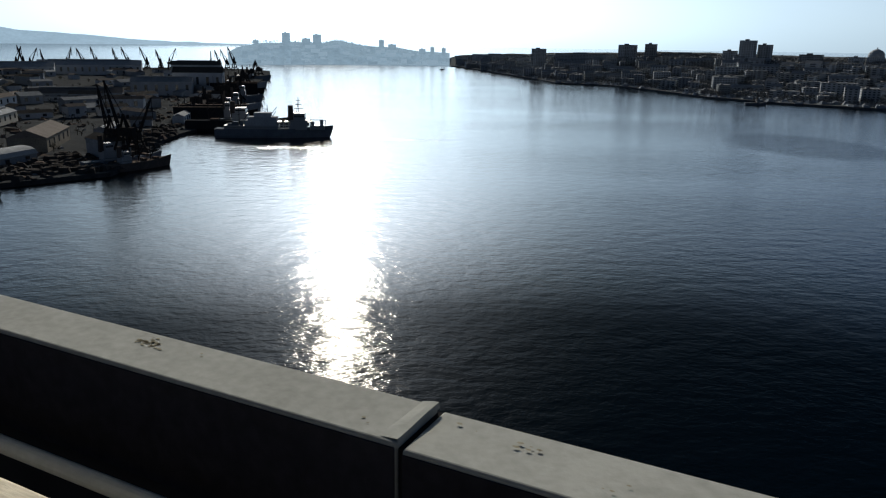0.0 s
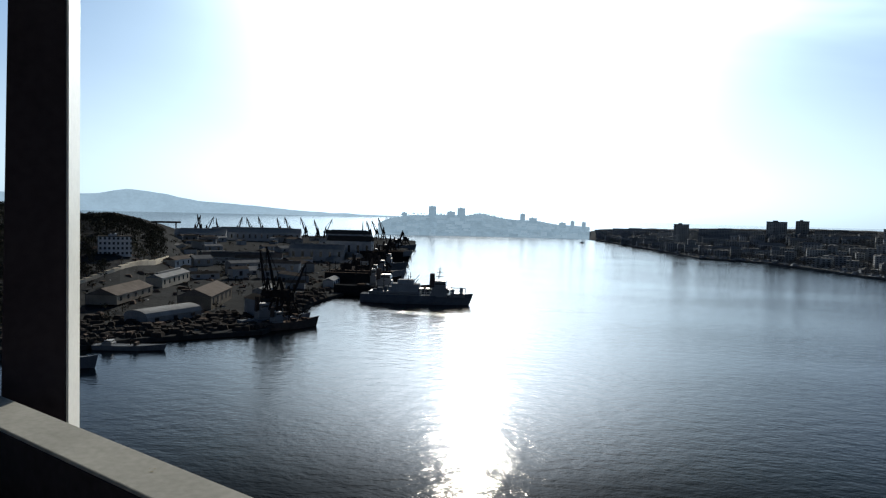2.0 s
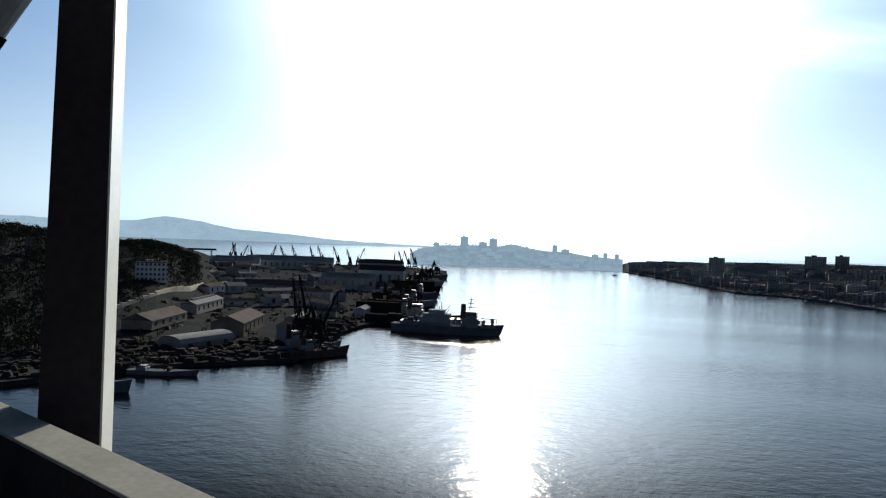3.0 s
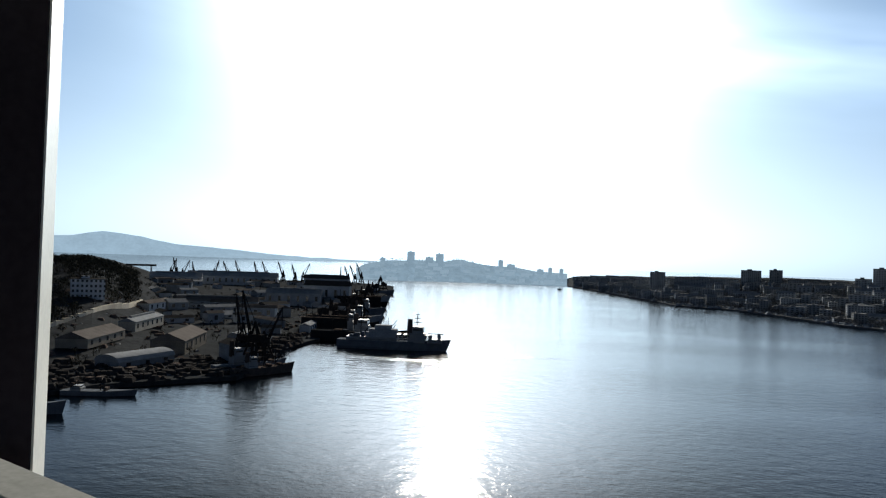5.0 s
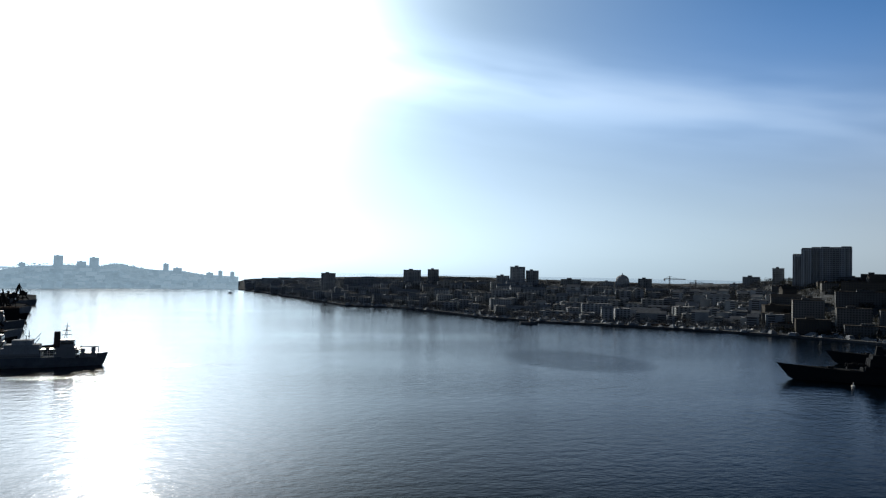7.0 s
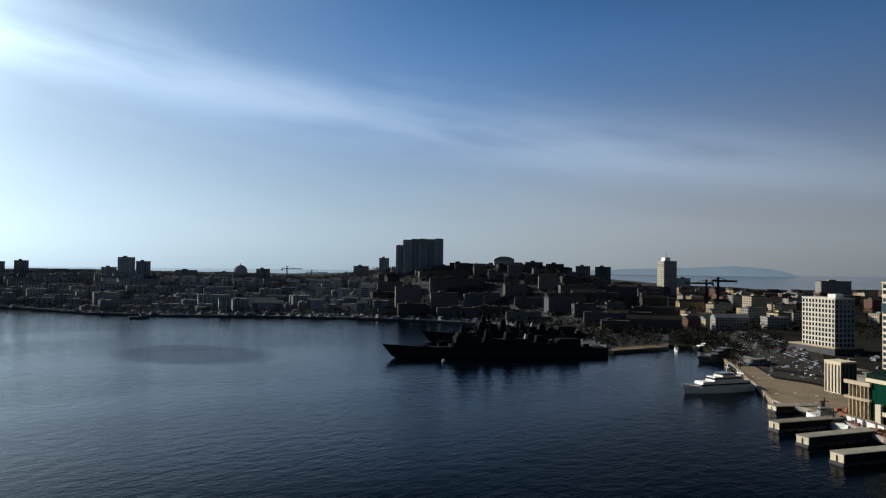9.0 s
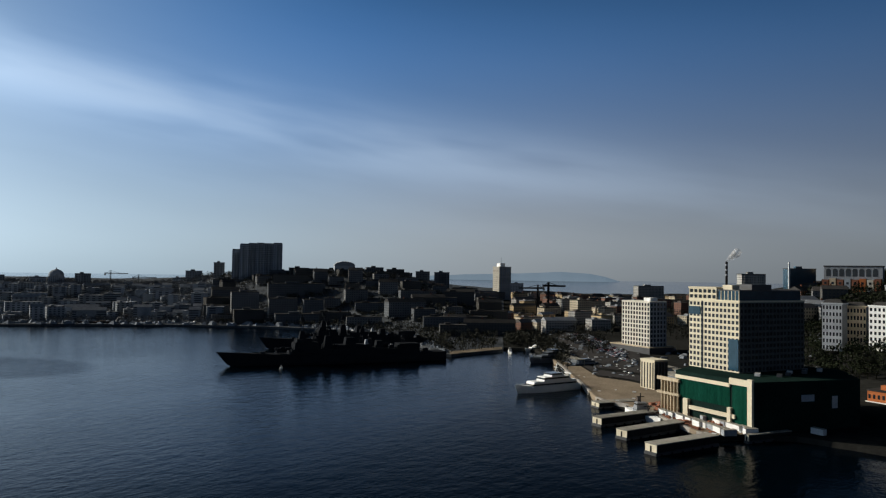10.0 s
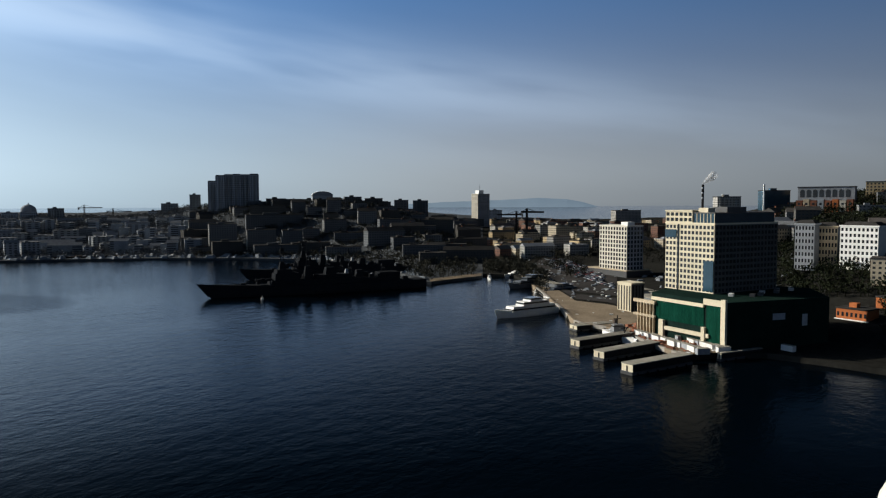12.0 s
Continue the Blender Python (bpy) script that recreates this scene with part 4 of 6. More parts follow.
def arched_hall():
    """A dark hall with a row of arches on top and a terrace of brick fronts below it."""
    ob = thing("arched_hall", "dark hilltop hall with arched windows over red-brick fronts", "building", at=pose(*compass(86.0, 800, 52), 0, 0, -93))
    part("wall", boxes((-27, 22, 0, 16, 0, 31)), PLASTER_DARK, ob)
    part("roof", boxes((-27.5, 22.5, -0.5, 16.5, 31, 31.8)), ROOF_DARK, ob)
    for k in range(8):
        x = -25 + 5.6 * k
        arc = [(x + 2 + 2 * math.cos(a), 27 + 2 * math.sin(a)) for a in (math.pi * q / 8 for q in range(9))]
        bm = bmesh.new()
        front = [bm.verts.new((u, -0.12, z)) for u, z in arc + [(x, 21.5), (x + 4, 21.5)]]
        back = [bm.verts.new((v.co.x, 0.1, v.co.z)) for v in front]
        bm.faces.new(front)
        for q in range(len(front)):
            bm.faces.new((front[q], back[q], back[(q + 1) % len(front)], front[(q + 1) % len(front)]))
        bmesh.ops.recalc_face_normals(bm, faces=bm.faces[:])
        part("arched_window", bm, GLASS_DARK, ob)
    for k in range(8):
        x = -27 + 6.2 * k
        m = (BRICK_RED, PLASTER_WARM, BRICK_RED, PLASTER_DARK, BRICK_RED, ORANGE, PLASTER, BRICK_RED)[k]
        front = part("house_front", boxes((x, x + 5.2, -9, -0.2, 6 + (k % 3) * 0.6, 18.5 + (k % 2))), m, ob)
        for z in (9.5, 14):
            part("window_pane", boxes((x + 1.6, x + 3.6, -9.08, -8.9, z, z + 2.2)), GLASS_DARK, front)


arched_hall()
block(88.2, 92, 1.25, 840, WALLS_WARM[1], "pale block on the hill's crest", rows=LAND_QUAY, turn=88)
block(78.81, 80.48, 0.31, 1000, WALLS_WARM[2], "white and blue modern office block", rows=LAND_QUAY, turn=60, steps=3)
glazed = block(81.9, 83.69, 0.72, 900, BLUE_GLASS, "blue glass office block with a white edge", rows=LAND_QUAY, turn=60)
part("edge_fin", boxes((-15.6, -14, -0.8, 0.3, 0, 38)), WHITE, glazed, "white edge fin")
old_house(86.65, 89.12, -1.75, 560, 22, 112, "white old house with tall windows", WHITE, 9, 8)
old_house(83.95, 85.2, -1.65, 570, 22, 100, "grey old house with pale pilasters", PLASTER_DARK, 6, 7, PLASTER_GREY)
old_house(85.25, 86.6, -1.8, 580, 22, 92, "dull ochre old house with a dark hipped roof", PLASTER_DARK, 7, 6, PLASTER_WARM)
block(89.3, 92.4, -1.6, 575, BLUE_GLASS, "dark blue glazed building on the hillside", rows=LAND_QUAY, turn=84, base=22)
orange = block(86.5, 88.6, -7.35, 447, ORANGE, "low orange-brick house with a white base", rows=LAND_QUAY, turn=116, base=5.2, deep=12)
part("plinth", boxes((-9, 9, -0.5, 0.1, 0, 1.8)), WHITE, orange, "white base course")
for k in range(7):
    part("window", boxes((-7.7 + 2.4 * k, -6.5 + 2.4 * k, -0.08, 0.1, 3.2, 5.4)), GLASS_DARK, orange)
block(88.8, 91.6, -6.5, 470, ORANGE, "long orange-brick barrack under the hill", rows=LAND_QUAY, turn=118, base=4)
block(88.6, 92, -3.9, 520, WALLS_WARM[0], "long cream house with a dark roof", rows=LAND_QUAY, turn=92, base=12)
block(66.0, 67.1, -1.79, 1150, WALLS_WARM[2], "pale town house in the sun", rows=LAND_QUAY, turn=30)
block(67.1, 68.4, -1.82, 1000, WALLS_WARM[0], "cream town house in the sun", rows=LAND_QUAY, turn=30)
block(68.84, 69.95, -2.97, 860, WALLS_WARM[1], "ochre town house in the sun", rows=LAND_QUAY, turn=30)
block(71.51, 73.68, -0.67, 1500, WALLS_WARM[2], "long white block far behind the hotel", rows=LAND_QUAY, turn=40)


def chimney():
    ob = thing("chimney", "tall dark factory chimney with pale bands", "chimney", at=pose(*compass(77.84, 1450, 10)))
    top = EYE + 1450 * math.tan(radians(1.22)) - 10
    part("stack", bars([((0, 0, 0), (0, 0, top))], 4.4, 16), STEEL_DARK, ob)
    for k in range(3):
        part("band", bars([((0, 0, top - 8 - 9 * k), (0, 0, top - 5 - 9 * k))], 4.7, 16), PLASTER_GREY, ob)


chimney()


# ---- cranes ----
def tower_crane(az, r, el, base, jib, turn, thick=1.0, name="tower_crane"):
    top = EYE + r * math.tan(radians(el)) - base
    ob = thing(name, "thin tower crane over a building site", "crane", "tower cranes", at=pose(*compass(az, r, base), 0, 0, turn))
    part("mast", bars([((sx, sy, 0), (sx, sy, top)) for sx in (-1, 1) for sy in (-1, 1)] + [((-1, -1, k), (1, 1, k + 3)) for k in range(0, int(top) - 3, 3)], 0.9 * thick), STEEL_DARK, ob)
    part("jib", bars([((-jib * 0.35, 0, top - 6), (jib, 0, top - 6)), ((-jib * 0.35, 0, top - 4.5), (jib, 0, top - 5.2))], 1.1 * thick), STEEL_DARK, ob)
    part("apex", bars([((0, 0, top - 6), (0, 0, top)), ((0, 0, top), (jib * 0.6, 0, top - 5.5)), ((0, 0, top), (-jib * 0.3, 0, top - 5.5))], 0.5 * thick), STEEL_DARK, ob)
    part("counterweight", boxes((-jib * 0.36, -jib * 0.26, -1, 1, top - 9, top - 6)), CONCRETE, ob)


tower_crane(32.73, 1500, -0.08, 25, 30, -30)
tower_crane(34.56, 1500, -0.35, 25, 32, -32)
tower_crane(65.0, 1150, -0.5, 8, 26, -66, 2.4)
tower_crane(64.2, 1170, -0.7, 8, 30, 116, 1.8)


def portal_crane(az, r, top, swing, luff, base=3.0, big=1.0, material=None, thick=1.0):
    """A harbour crane: four-legged portal, cab, tall mast and a luffing jib."""
    m = material or STEEL_DARK
    ob = thing("portal_crane", "dark harbour crane with a raised jib", "crane", "harbour cranes", at=pose(*compass(az, r, base), 0, 0, swing))
    h = top - base
    leg = 0.30 * h
    for s in (-1, 1):
        for sx in (-1, 1):
            part("leg", bars([((sx * 5 * big, s * 5 * big, 0), (sx * 2 * big, s * 2 * big, leg))], 0.9 * big * thick), m, ob)
        part("cross_beam", bars([((-3.4 * big, s * 3.4 * big, leg * 0.5), (3.4 * big, s * 3.4 * big, leg * 0.5))], 0.9 * big * thick), m, ob)
    part("cab", bevelled(boxes((-5 * big, 3 * big, -2 * big, 2 * big, leg, leg + 4 * big)), 0.2, 1), m, ob)
    part("mast", bars([((-2 * big, s * big, leg + 4 * big), (0, 0.3 * s * big, leg + h * 0.28)) for s in (-1, 1)] + [((2 * big, 0, leg + 3 * big), (0, 0, leg + h * 0.28))], 0.8 * big * thick), m, ob)
    reach, rise = (h - leg - 3 * big) / math.tan(radians(luff)), h - leg - 3 * big
    foot, tip = Vector((2.5 * big, 0, leg + 3 * big)), Vector((2.5 * big + reach, 0, h))
    part("jib", bars([(foot + Vector((0, s * big, 0)), tip) for s in (-1, 1)] + [(foot.lerp(tip, k / 9) + Vector((0, (1 - k / 9) * big, 0)), foot.lerp(tip, (k + 1) / 9) - Vector((0, (1 - k / 9) * big, 0))) for k in range(9)], 0.6 * big * thick), m, ob)
    part("tie", bars([((0, 0, leg + h * 0.28), tip), (tip, tip - Vector((0, 0, h * 0.35)))], 0.3 * big * thick), m, ob)


# ---- ships ----
def hull(length, beam, side, sheer=0.35, flare=0.25, stern=0.75, rake=0.05):
    """A lofted hull along +x, from the stern at 0 to the bow; the waterline is z 0."""
    bm = bmesh.new()
    rings = []
    n = 14
    for i in range(n + 1):
        u = i / n
        half = beam / 2 * (stern + (1 - stern) * smooth(u / 0.25)) * (1 - smooth((u - 0.55) / 0.45) ** 1.2)
        top = side * (1 + sheer * max(0, u - 0.45) ** 2 / 0.3 + 0.06 * (1 - u))
        shift = rake * length * smooth((u - 0.6) / 0.4)
        deck = half + flare * beam / 2 * smooth((u - 0.5) / 0.4) * (1 - u) * 1.6
        x = u * length * (1 - rake)
        rings.append([bm.verts.new(p) for p in ((x, -half * 0.85, -1.2), (x + shift * 0.4, -half, side * 0.25), (x + shift, -max(deck, 0.12), top), (x + shift, max(deck, 0.12), top), (x + shift * 0.4, half, side * 0.25), (x, half * 0.85, -1.2))])
    for a, b in zip(rings, rings[1:]):
        for k in range(6):
            bm.faces.new((a[k], a[(k + 1) % 6], b[(k + 1) % 6], b[k]))
    bm.faces.new(rings[0])
    bm.faces.new(rings[-1][::-1])
    bmesh.ops.recalc_face_normals(bm, faces=bm.faces[:])
    return bm


def afloat(name, label, stern, bow, category="ship", group=""):
    s, b = Vector((*stern, 0)), Vector((*bow, 0))
    d = b - s
    return thing(name, label, category, group, at=Matrix.Translation(s) @ pose(0, 0, 0, 0, 0, math.degrees(math.atan2(d.y, d.x)))), d.length


def warship(stern, bow, tall=1.0):
    ob, n = afloat("warship", "dark grey moored destroyer with crowded masts", stern, bow, group="moored warships")
    part("hull", hull(n * 1.03, n * 0.115, 6.6, 0.65, 0.35, 0.8, 0.07), HULL_GREY, ob)

    def deck(name, u0, u1, w, z0, z1, taper=0.97, label="", m=None):
        part(name, boxes((u0 * n, u1 * n, -w / 2, w / 2, z0, z1, taper)), m or HULL_GREY, ob, label)
    deck("deckhouse", 0.13, 0.34, 14, 6.4, 10.2)
    deck("deckhouse", 0.30, 0.73, 15, 6.4, 11)
    deck("deckhouse", 0.36, 0.52, 12, 11, 14)
    deck("bridge_house", 0.60, 0.71, 13, 11, 16.5, 0.93)
    deck("wheelhouse", 0.63, 0.70, 11, 16.5, 19.2, 0.9)
    deck("hangar", 0.13, 0.23, 12, 10, 14)
    deck("funnel", 0.43, 0.48, 7, 14, 19.5, 0.8)
    deck("funnel", 0.30, 0.335, 6, 10, 16.5, 0.8)
    deck("mast_base", 0.535, 0.575, 5, 11, 21, 0.6)
    deck("mast_base", 0.655, 0.685, 4.5, 19, 25, 0.55)
    for u, z0, z1 in ((0.555, 21, 34 * tall), (0.67, 25, 38 * tall), (0.40, 14, 29 * tall), (0.20, 14, 22 * tall), (0.36, 14, 24 * tall), (0.46, 19, 26 * tall), (0.61, 16, 25 * tall)):
        rows = [((u * n + s, 0, z0), (u * n, 0, z1)) for s in (-1.5, 1.5)]
        rows += [((u * n, -w, z0 + (z1 - z0) * q), (u * n, w, z0 + (z1 - z0) * q)) for w, q in ((4, 0.4), (2.8, 0.7))]
        rows += [((u * n - 2.4, 0, z0 + (z1 - z0) * q), (u * n + 2.4, 0, z0 + (z1 - z0) * q)) for q in (0.3, 0.55, 0.8)]
        part("mast", bars(rows[:2], 0.55), HULL_GREY, ob)
        for row in rows[2:]:
            part("yardarm", bars([row], 0.55), HULL_GREY, ob)
        part("radar", boxes((u * n - 1.6, u * n + 1.6, -1.2, 1.2, z0 + (z1 - z0) * 0.62, z0 + (z1 - z0) * 0.78, 0.7)), HULL_GREY, ob)
    for u, z in ((0.84, 8.2), (0.77, 10.5), (0.09, 7.6), (0.14, 10.8), (0.26, 11), (0.52, 12.5)):
        part("gun_turret", boxes((u * n - 2.6, u * n + 2.2, -2.2, 2.2, z - 1.5, z + 1.9, 0.7)), HULL_GREY, ob)
        part("gun_barrel", bars([((u * n + 2, s, z + 1), (u * n + 7, s, z + 1.8)) for s in (-0.6, 0.6)], 0.35, 6), HULL_GREY, ob)
    for s in (-1, 1):
        for u in (0.66, 0.69):
            part("missile_tube", bars([((u * n - 6, s * 7, 8.4), (u * n + 6, s * 7, 11))], 2.0, 10), HULL_GREY, ob)
    for k in range(26):
        u = 0.12 + 0.66 * k / 25
        z = 10.2 if u < 0.3 else 11
        w, h = random.uniform(1, 3), random.uniform(1, 4)
        y = random.uniform(-5, 5)
        part("deck_gear", boxes((u * n - w, u * n + w, y - 1, y + 1, z - 0.2, z + h, 0.8)), HULL_GREY, ob)
    deck("dome", 0.37, 0.385, 3.4, 14, 17.5, 0.6, "pale radar dome", PALE_GREY)
    part("dome", boxes((0.235 * n, 0.255 * n, -6, -4, 10, 13, 0.5)), PALE_GREY, ob, "pale radar dome")
    part("dome", boxes((0.615 * n, 0.625 * n, -6.6, -4.6, 11, 14, 0.6)), PALE_GREY, ob, "pale radar dome")
    part("flagstaff", bars([((1, 0, 6.6), (0, 0, 11))], 0.25), HULL_GREY, ob)


PALE_GREY = mat("pale_grey_paint", (0.22, 0.23, 0.24), 0.5, vary=0.1)
warship((516, 336), (369, 432))
warship((614, 413), (474, 501), 0.9)


def cargo_ship(stern, bow, side, house_u, label, hull_mat, up=12, masts=(0.35, 0.6), stripes=False):
    ob, n = afloat("cargo_ship", label, stern, bow)
    b = max(7, n * 0.16)
    part("hull", hull(n, b, side, 0.45, 0.2, 0.85, 0.05), hull_mat, ob)
    a = house_u * n
    k = n * 0.07
    part("deckhouse", boxes((a - k, a + k, -b * 0.42, b * 0.42, side - 0.3, side + up * 0.45, 0.97)), PALE_GREY, ob)
    bridge_house = part("bridge_house", boxes((a - k * 0.6, a + k * 0.8, -b * 0.38, b * 0.38, side + up * 0.45, side + up * 0.8, 0.95)), PALE_GREY, ob)
    part("window_band", boxes((a - k * 0.5, a + k * 0.81, -b * 0.382, b * 0.382, side + up * 0.6, side + up * 0.7)), GLASS_DARK, bridge_house)
    part("funnel", boxes((a - k * 1.3, a - k * 0.6, -b * 0.13, b * 0.13, side + up * 0.4, side + up * 1.15, 0.8)), RUST, ob)
    part("mast", bars([((a, 0, side + up * 0.7), (a, 0, side + up * 1.55)), ((a, -2, side + up * 1.25), (a, 2, side + up * 1.25)), ((a - 1.5, 0, side + up * 0.8), (a, 0, side + up * 1.4))], 0.5), STEEL_DARK, ob)
    for u in masts:
        part("derrick", bars([((u * n, 0, side), (u * n, 0, side + up)), ((u * n, 0, side + 2), (u * n + n * 0.09, 0, side + up * 0.85)), ((u * n, -b * 0.3, side + up * 0.7), (u * n, b * 0.3, side + up * 0.7))], 0.6), STEEL_DARK, ob)
        part("hatch", boxes((u * n + 2, u * n + n * 0.1, -b * 0.3, b * 0.3, side - 0.2, side + 1.6)), RUST, ob)
    if stripes:
        for x0, x1 in ((0.08, 0.53), (0.62, 0.69), (0.80, 0.92)):
            part("upper_deck", boxes((x0 * n, x1 * n, -b * 0.40, b * 0.40, side - 0.2, side + 2.9)), PALE_GREY, ob)
        for x0, x1 in ((0.53, 0.62), (0.69, 0.80)):      # open boat decks that one sees through
            part("boat_deck_roof", boxes((x0 * n - 0.5, x1 * n + 0.5, -b * 0.42, b * 0.42, side + 5.2, side + 5.7)), PALE_GREY, ob)
            for s in (-1, 1):
                for z in (1.6, 2.9, 4.1):
                    part("boat_deck_rail", bars([((x0 * n, s * b * 0.4, side + z), (x1 * n, s * b * 0.4, side + z))], 0.4), WHITE, ob, "white rail")
                for x in (x0, (x0 + x1) / 2, x1):
                    part("stanchion", bars([((x * n, s * b * 0.4, side - 0.2), (x * n, s * b * 0.4, side + 5.3))], 0.4), WHITE, ob)
        part("factory_house", boxes((0.28 * n, 0.52 * n, -b * 0.38, b * 0.38, side + 2.9, side + 9)), PLASTER_GREY, ob)
        part("factory_house", boxes((0.33 * n, 0.47 * n, -b * 0.3, b * 0.3, side + 9, side + 12)), PLASTER_GREY, ob)
        for q in range(22):
            u, w, h = random.uniform(0.1, 0.9), random.uniform(0.8, 2.6), random.uniform(1, 4)
            part("deck_gear", boxes((u * n - w, u * n + w, -b * 0.35, b * 0.1, side + 2.8, side + 2.9 + h, 0.8)), random.choice((HULL_HAZED, PLASTER_GREY, RUST)), ob)
        for z, w in ((9, 4.0), (12, 3.2), (15, 2.4), (18, 1.6)):
            part("yardarm", bars([((a - w, 0, side + z + 3), (a + w, 0, side + z + 3)), ((a, -w, side + z + 3), (a, w, side + z + 3))], 0.55), STEEL_DARK, ob)
        part("gallows", bars([((0.80 * n, s, side + 3), (0.80 * n, s, side + 7)) for s in (-4, 4)] + [((0.80 * n, -4, side + 7), (0.93 * n, -4, side + 7)), ((0.93 * n, -4, side + 3), (0.93 * n, -4, side + 7))], 0.7), STEEL_DARK, ob)
    part("rail", bars([((0.05 * n, s * b * 0.42, side + 1.3), (0.62 * n, s * b * 0.45, side + 1.3)) for s in (-1, 1)], 0.2), STEEL_DARK, ob)


cargo_ship((-170, 553), (-83, 561), 6.2, 0.70, "dark factory ship with white boat decks at the yard", HULL_HAZED, 15, (0.2, 0.42), True)
cargo_ship((-204, 590), (-120, 597), 8, 0.5, "grey ship moored behind the factory ship", HULL_GREY, 13, (0.2, 0.75))
cargo_ship((-182, 392), (-157, 424), 4.2, 0.3, "rusty dark trawler at the quay", RUST, 8, (0.5, 0.68))
cargo_ship((-196, 398), (-166, 434), 4.6, 0.3, "dark trawler moored beside another", HULL_HAZED, 12, (0.5, 0.7))
cargo_ship((-232, 318), (-198, 326), 2.2, 0.2, "low dark barge with pale deck cargo", HULL_HAZED, 3, (0.5,))
cargo_ship((-238, 272), (-203, 281), 4.0, 0.4, "dark tug at the bank", HULL_HAZED, 6, (0.6,))
cargo_ship((372, 935), (398, 932), 3.0, 0.6, "small dark coaster off the far shore", HULL_HAZED, 6, (0.4,))
cargo_ship((600, 845), (525, 885), 3.5, 0.4, "rusty red coaster at the far quay", RUST, 7, (0.6,))
cargo_ship((700, 700), (640, 742), 4, 0.5, "dark ship moored at the far quay", HULL_HAZED, 9, (0.3,))
for k, (a, r, n, up) in enumerate(((-13.9, 640, 36, 17), (-14.0, 700, 42, 16), (-13.7, 780, 50, 15), (-13.55, 900, 60, 15), (-13.4, 1020, 65, 15), (-13.2, 1180, 70, 14), (-12.9, 1400, 75, 14))):
    p = compass(a, r)
    cargo_ship((p.x - n, p.y - 8), (p.x, p.y), 7, 0.3 + 0.1 * (k % 4), "dark moored ship among yard cranes", (HULL_HAZED, HULL_GREY, PLASTER_GREY)[k % 3], up)


def floating_dock(stern, bow, wide, high):
    ob, n = afloat("floating_dock", "dark steel floating dock with tall side walls", stern, bow, "dock")
    part("pontoon", boxes((0, n, -wide / 2, wide / 2, -1, 3)), HULL_HAZED, ob)
    for s in (-1, 1):
        part("side_wall", boxes((2, n - 2, s * wide / 2 - 1.6, s * wide / 2 + 1.6, 3, high)), HULL_GREY, ob)
        part("walkway", boxes((0, n, s * wide / 2 - 2.2, s * wide / 2 + 2.2, high, high + 0.5)), RUST, ob)
        for k in range(5):
            part("lamp_mast", bars([((n * (k + 0.5) / 5, s * wide / 2, high), (n * (k + 0.5) / 5, s * wide / 2, high + 9))], 0.7), STEEL_DARK, ob)


floating_dock((-238, 660), (-176, 668), 26, 13)
floating_dock((-300, 960), (-240, 975), 28, 17)


def yacht(stern, bow, white=True, label="white motor yacht with dark windows"):
    ob, n = afloat("motor_yacht", label, stern, bow, "boat", "boats at the quay")
    m = WHITE if white else HULL_HAZED
    b = n * 0.2
    part("hull", hull(n, b, n * 0.07, 0.6, 0.2, 0.85, 0.06), m, ob)
    for u0, u1, z0, z1 in ((0.04, 0.78, 0.065, 0.135), (0.16, 0.60, 0.135, 0.185), (0.28, 0.48, 0.185, 0.225)):
        part("cabin", boxes((u0 * n, u1 * n, -b * 0.4, b * 0.4, z0 * n, z1 * n, 0.93)), m, ob)
        part("window_band", boxes(((u0 + 0.03) * n, (u1 + 0.002) * n, -b * 0.402, b * 0.402, (z0 + 0.022) * n, (z0 + 0.042) * n)), GLASS_DARK, ob)
    part("mast", bars([((0.36 * n, 0, 0.24 * n), (0.33 * n, 0, 0.33 * n)), ((0.345 * n, -b * 0.2, 0.29 * n), (0.345 * n, b * 0.2, 0.29 * n))], n * 0.008), m, ob)
    for s in (-1, 1):
        part("radar_arch", bars([((0.27 * n, s * b * 0.3, 0.24 * n), (0.30 * n, s * b * 0.22, 0.28 * n))], n * 0.012), m, ob)
        part("deck_rail", bars([((0.05 * n, s * b * 0.44, 0.155 * n), (0.12 * n, s * b * 0.44, 0.155 * n)), ((0.8 * n, s * b * 0.3, 0.10 * n), (0.98 * n, s * b * 0.05, 0.115 * n))], n * 0.004), m, ob)
    part("life_raft", bars([((0.14 * n, -b * 0.3, 0.205 * n), (0.14 * n, b * 0.3, 0.205 * n))], n * 0.02, 10), m, ob)


yacht((436, 184), (392, 204))
cargo_ship((377, 129), (351, 105.5), 2.6, 0.35, "small white ship with dark cabins along the quay", WHITE, 6, (0.6,))
yacht((600, 318), (586, 309))
yacht((575, 250), (533, 265), False, "dark patrol boat moored at the quay")
yacht((545, 212), (515, 226), False, "dark work boat at the quay")
yacht((640, 300), (615, 310))
yacht((-14, 2000), (-2, 2010), False, "small boat crossing the bay")


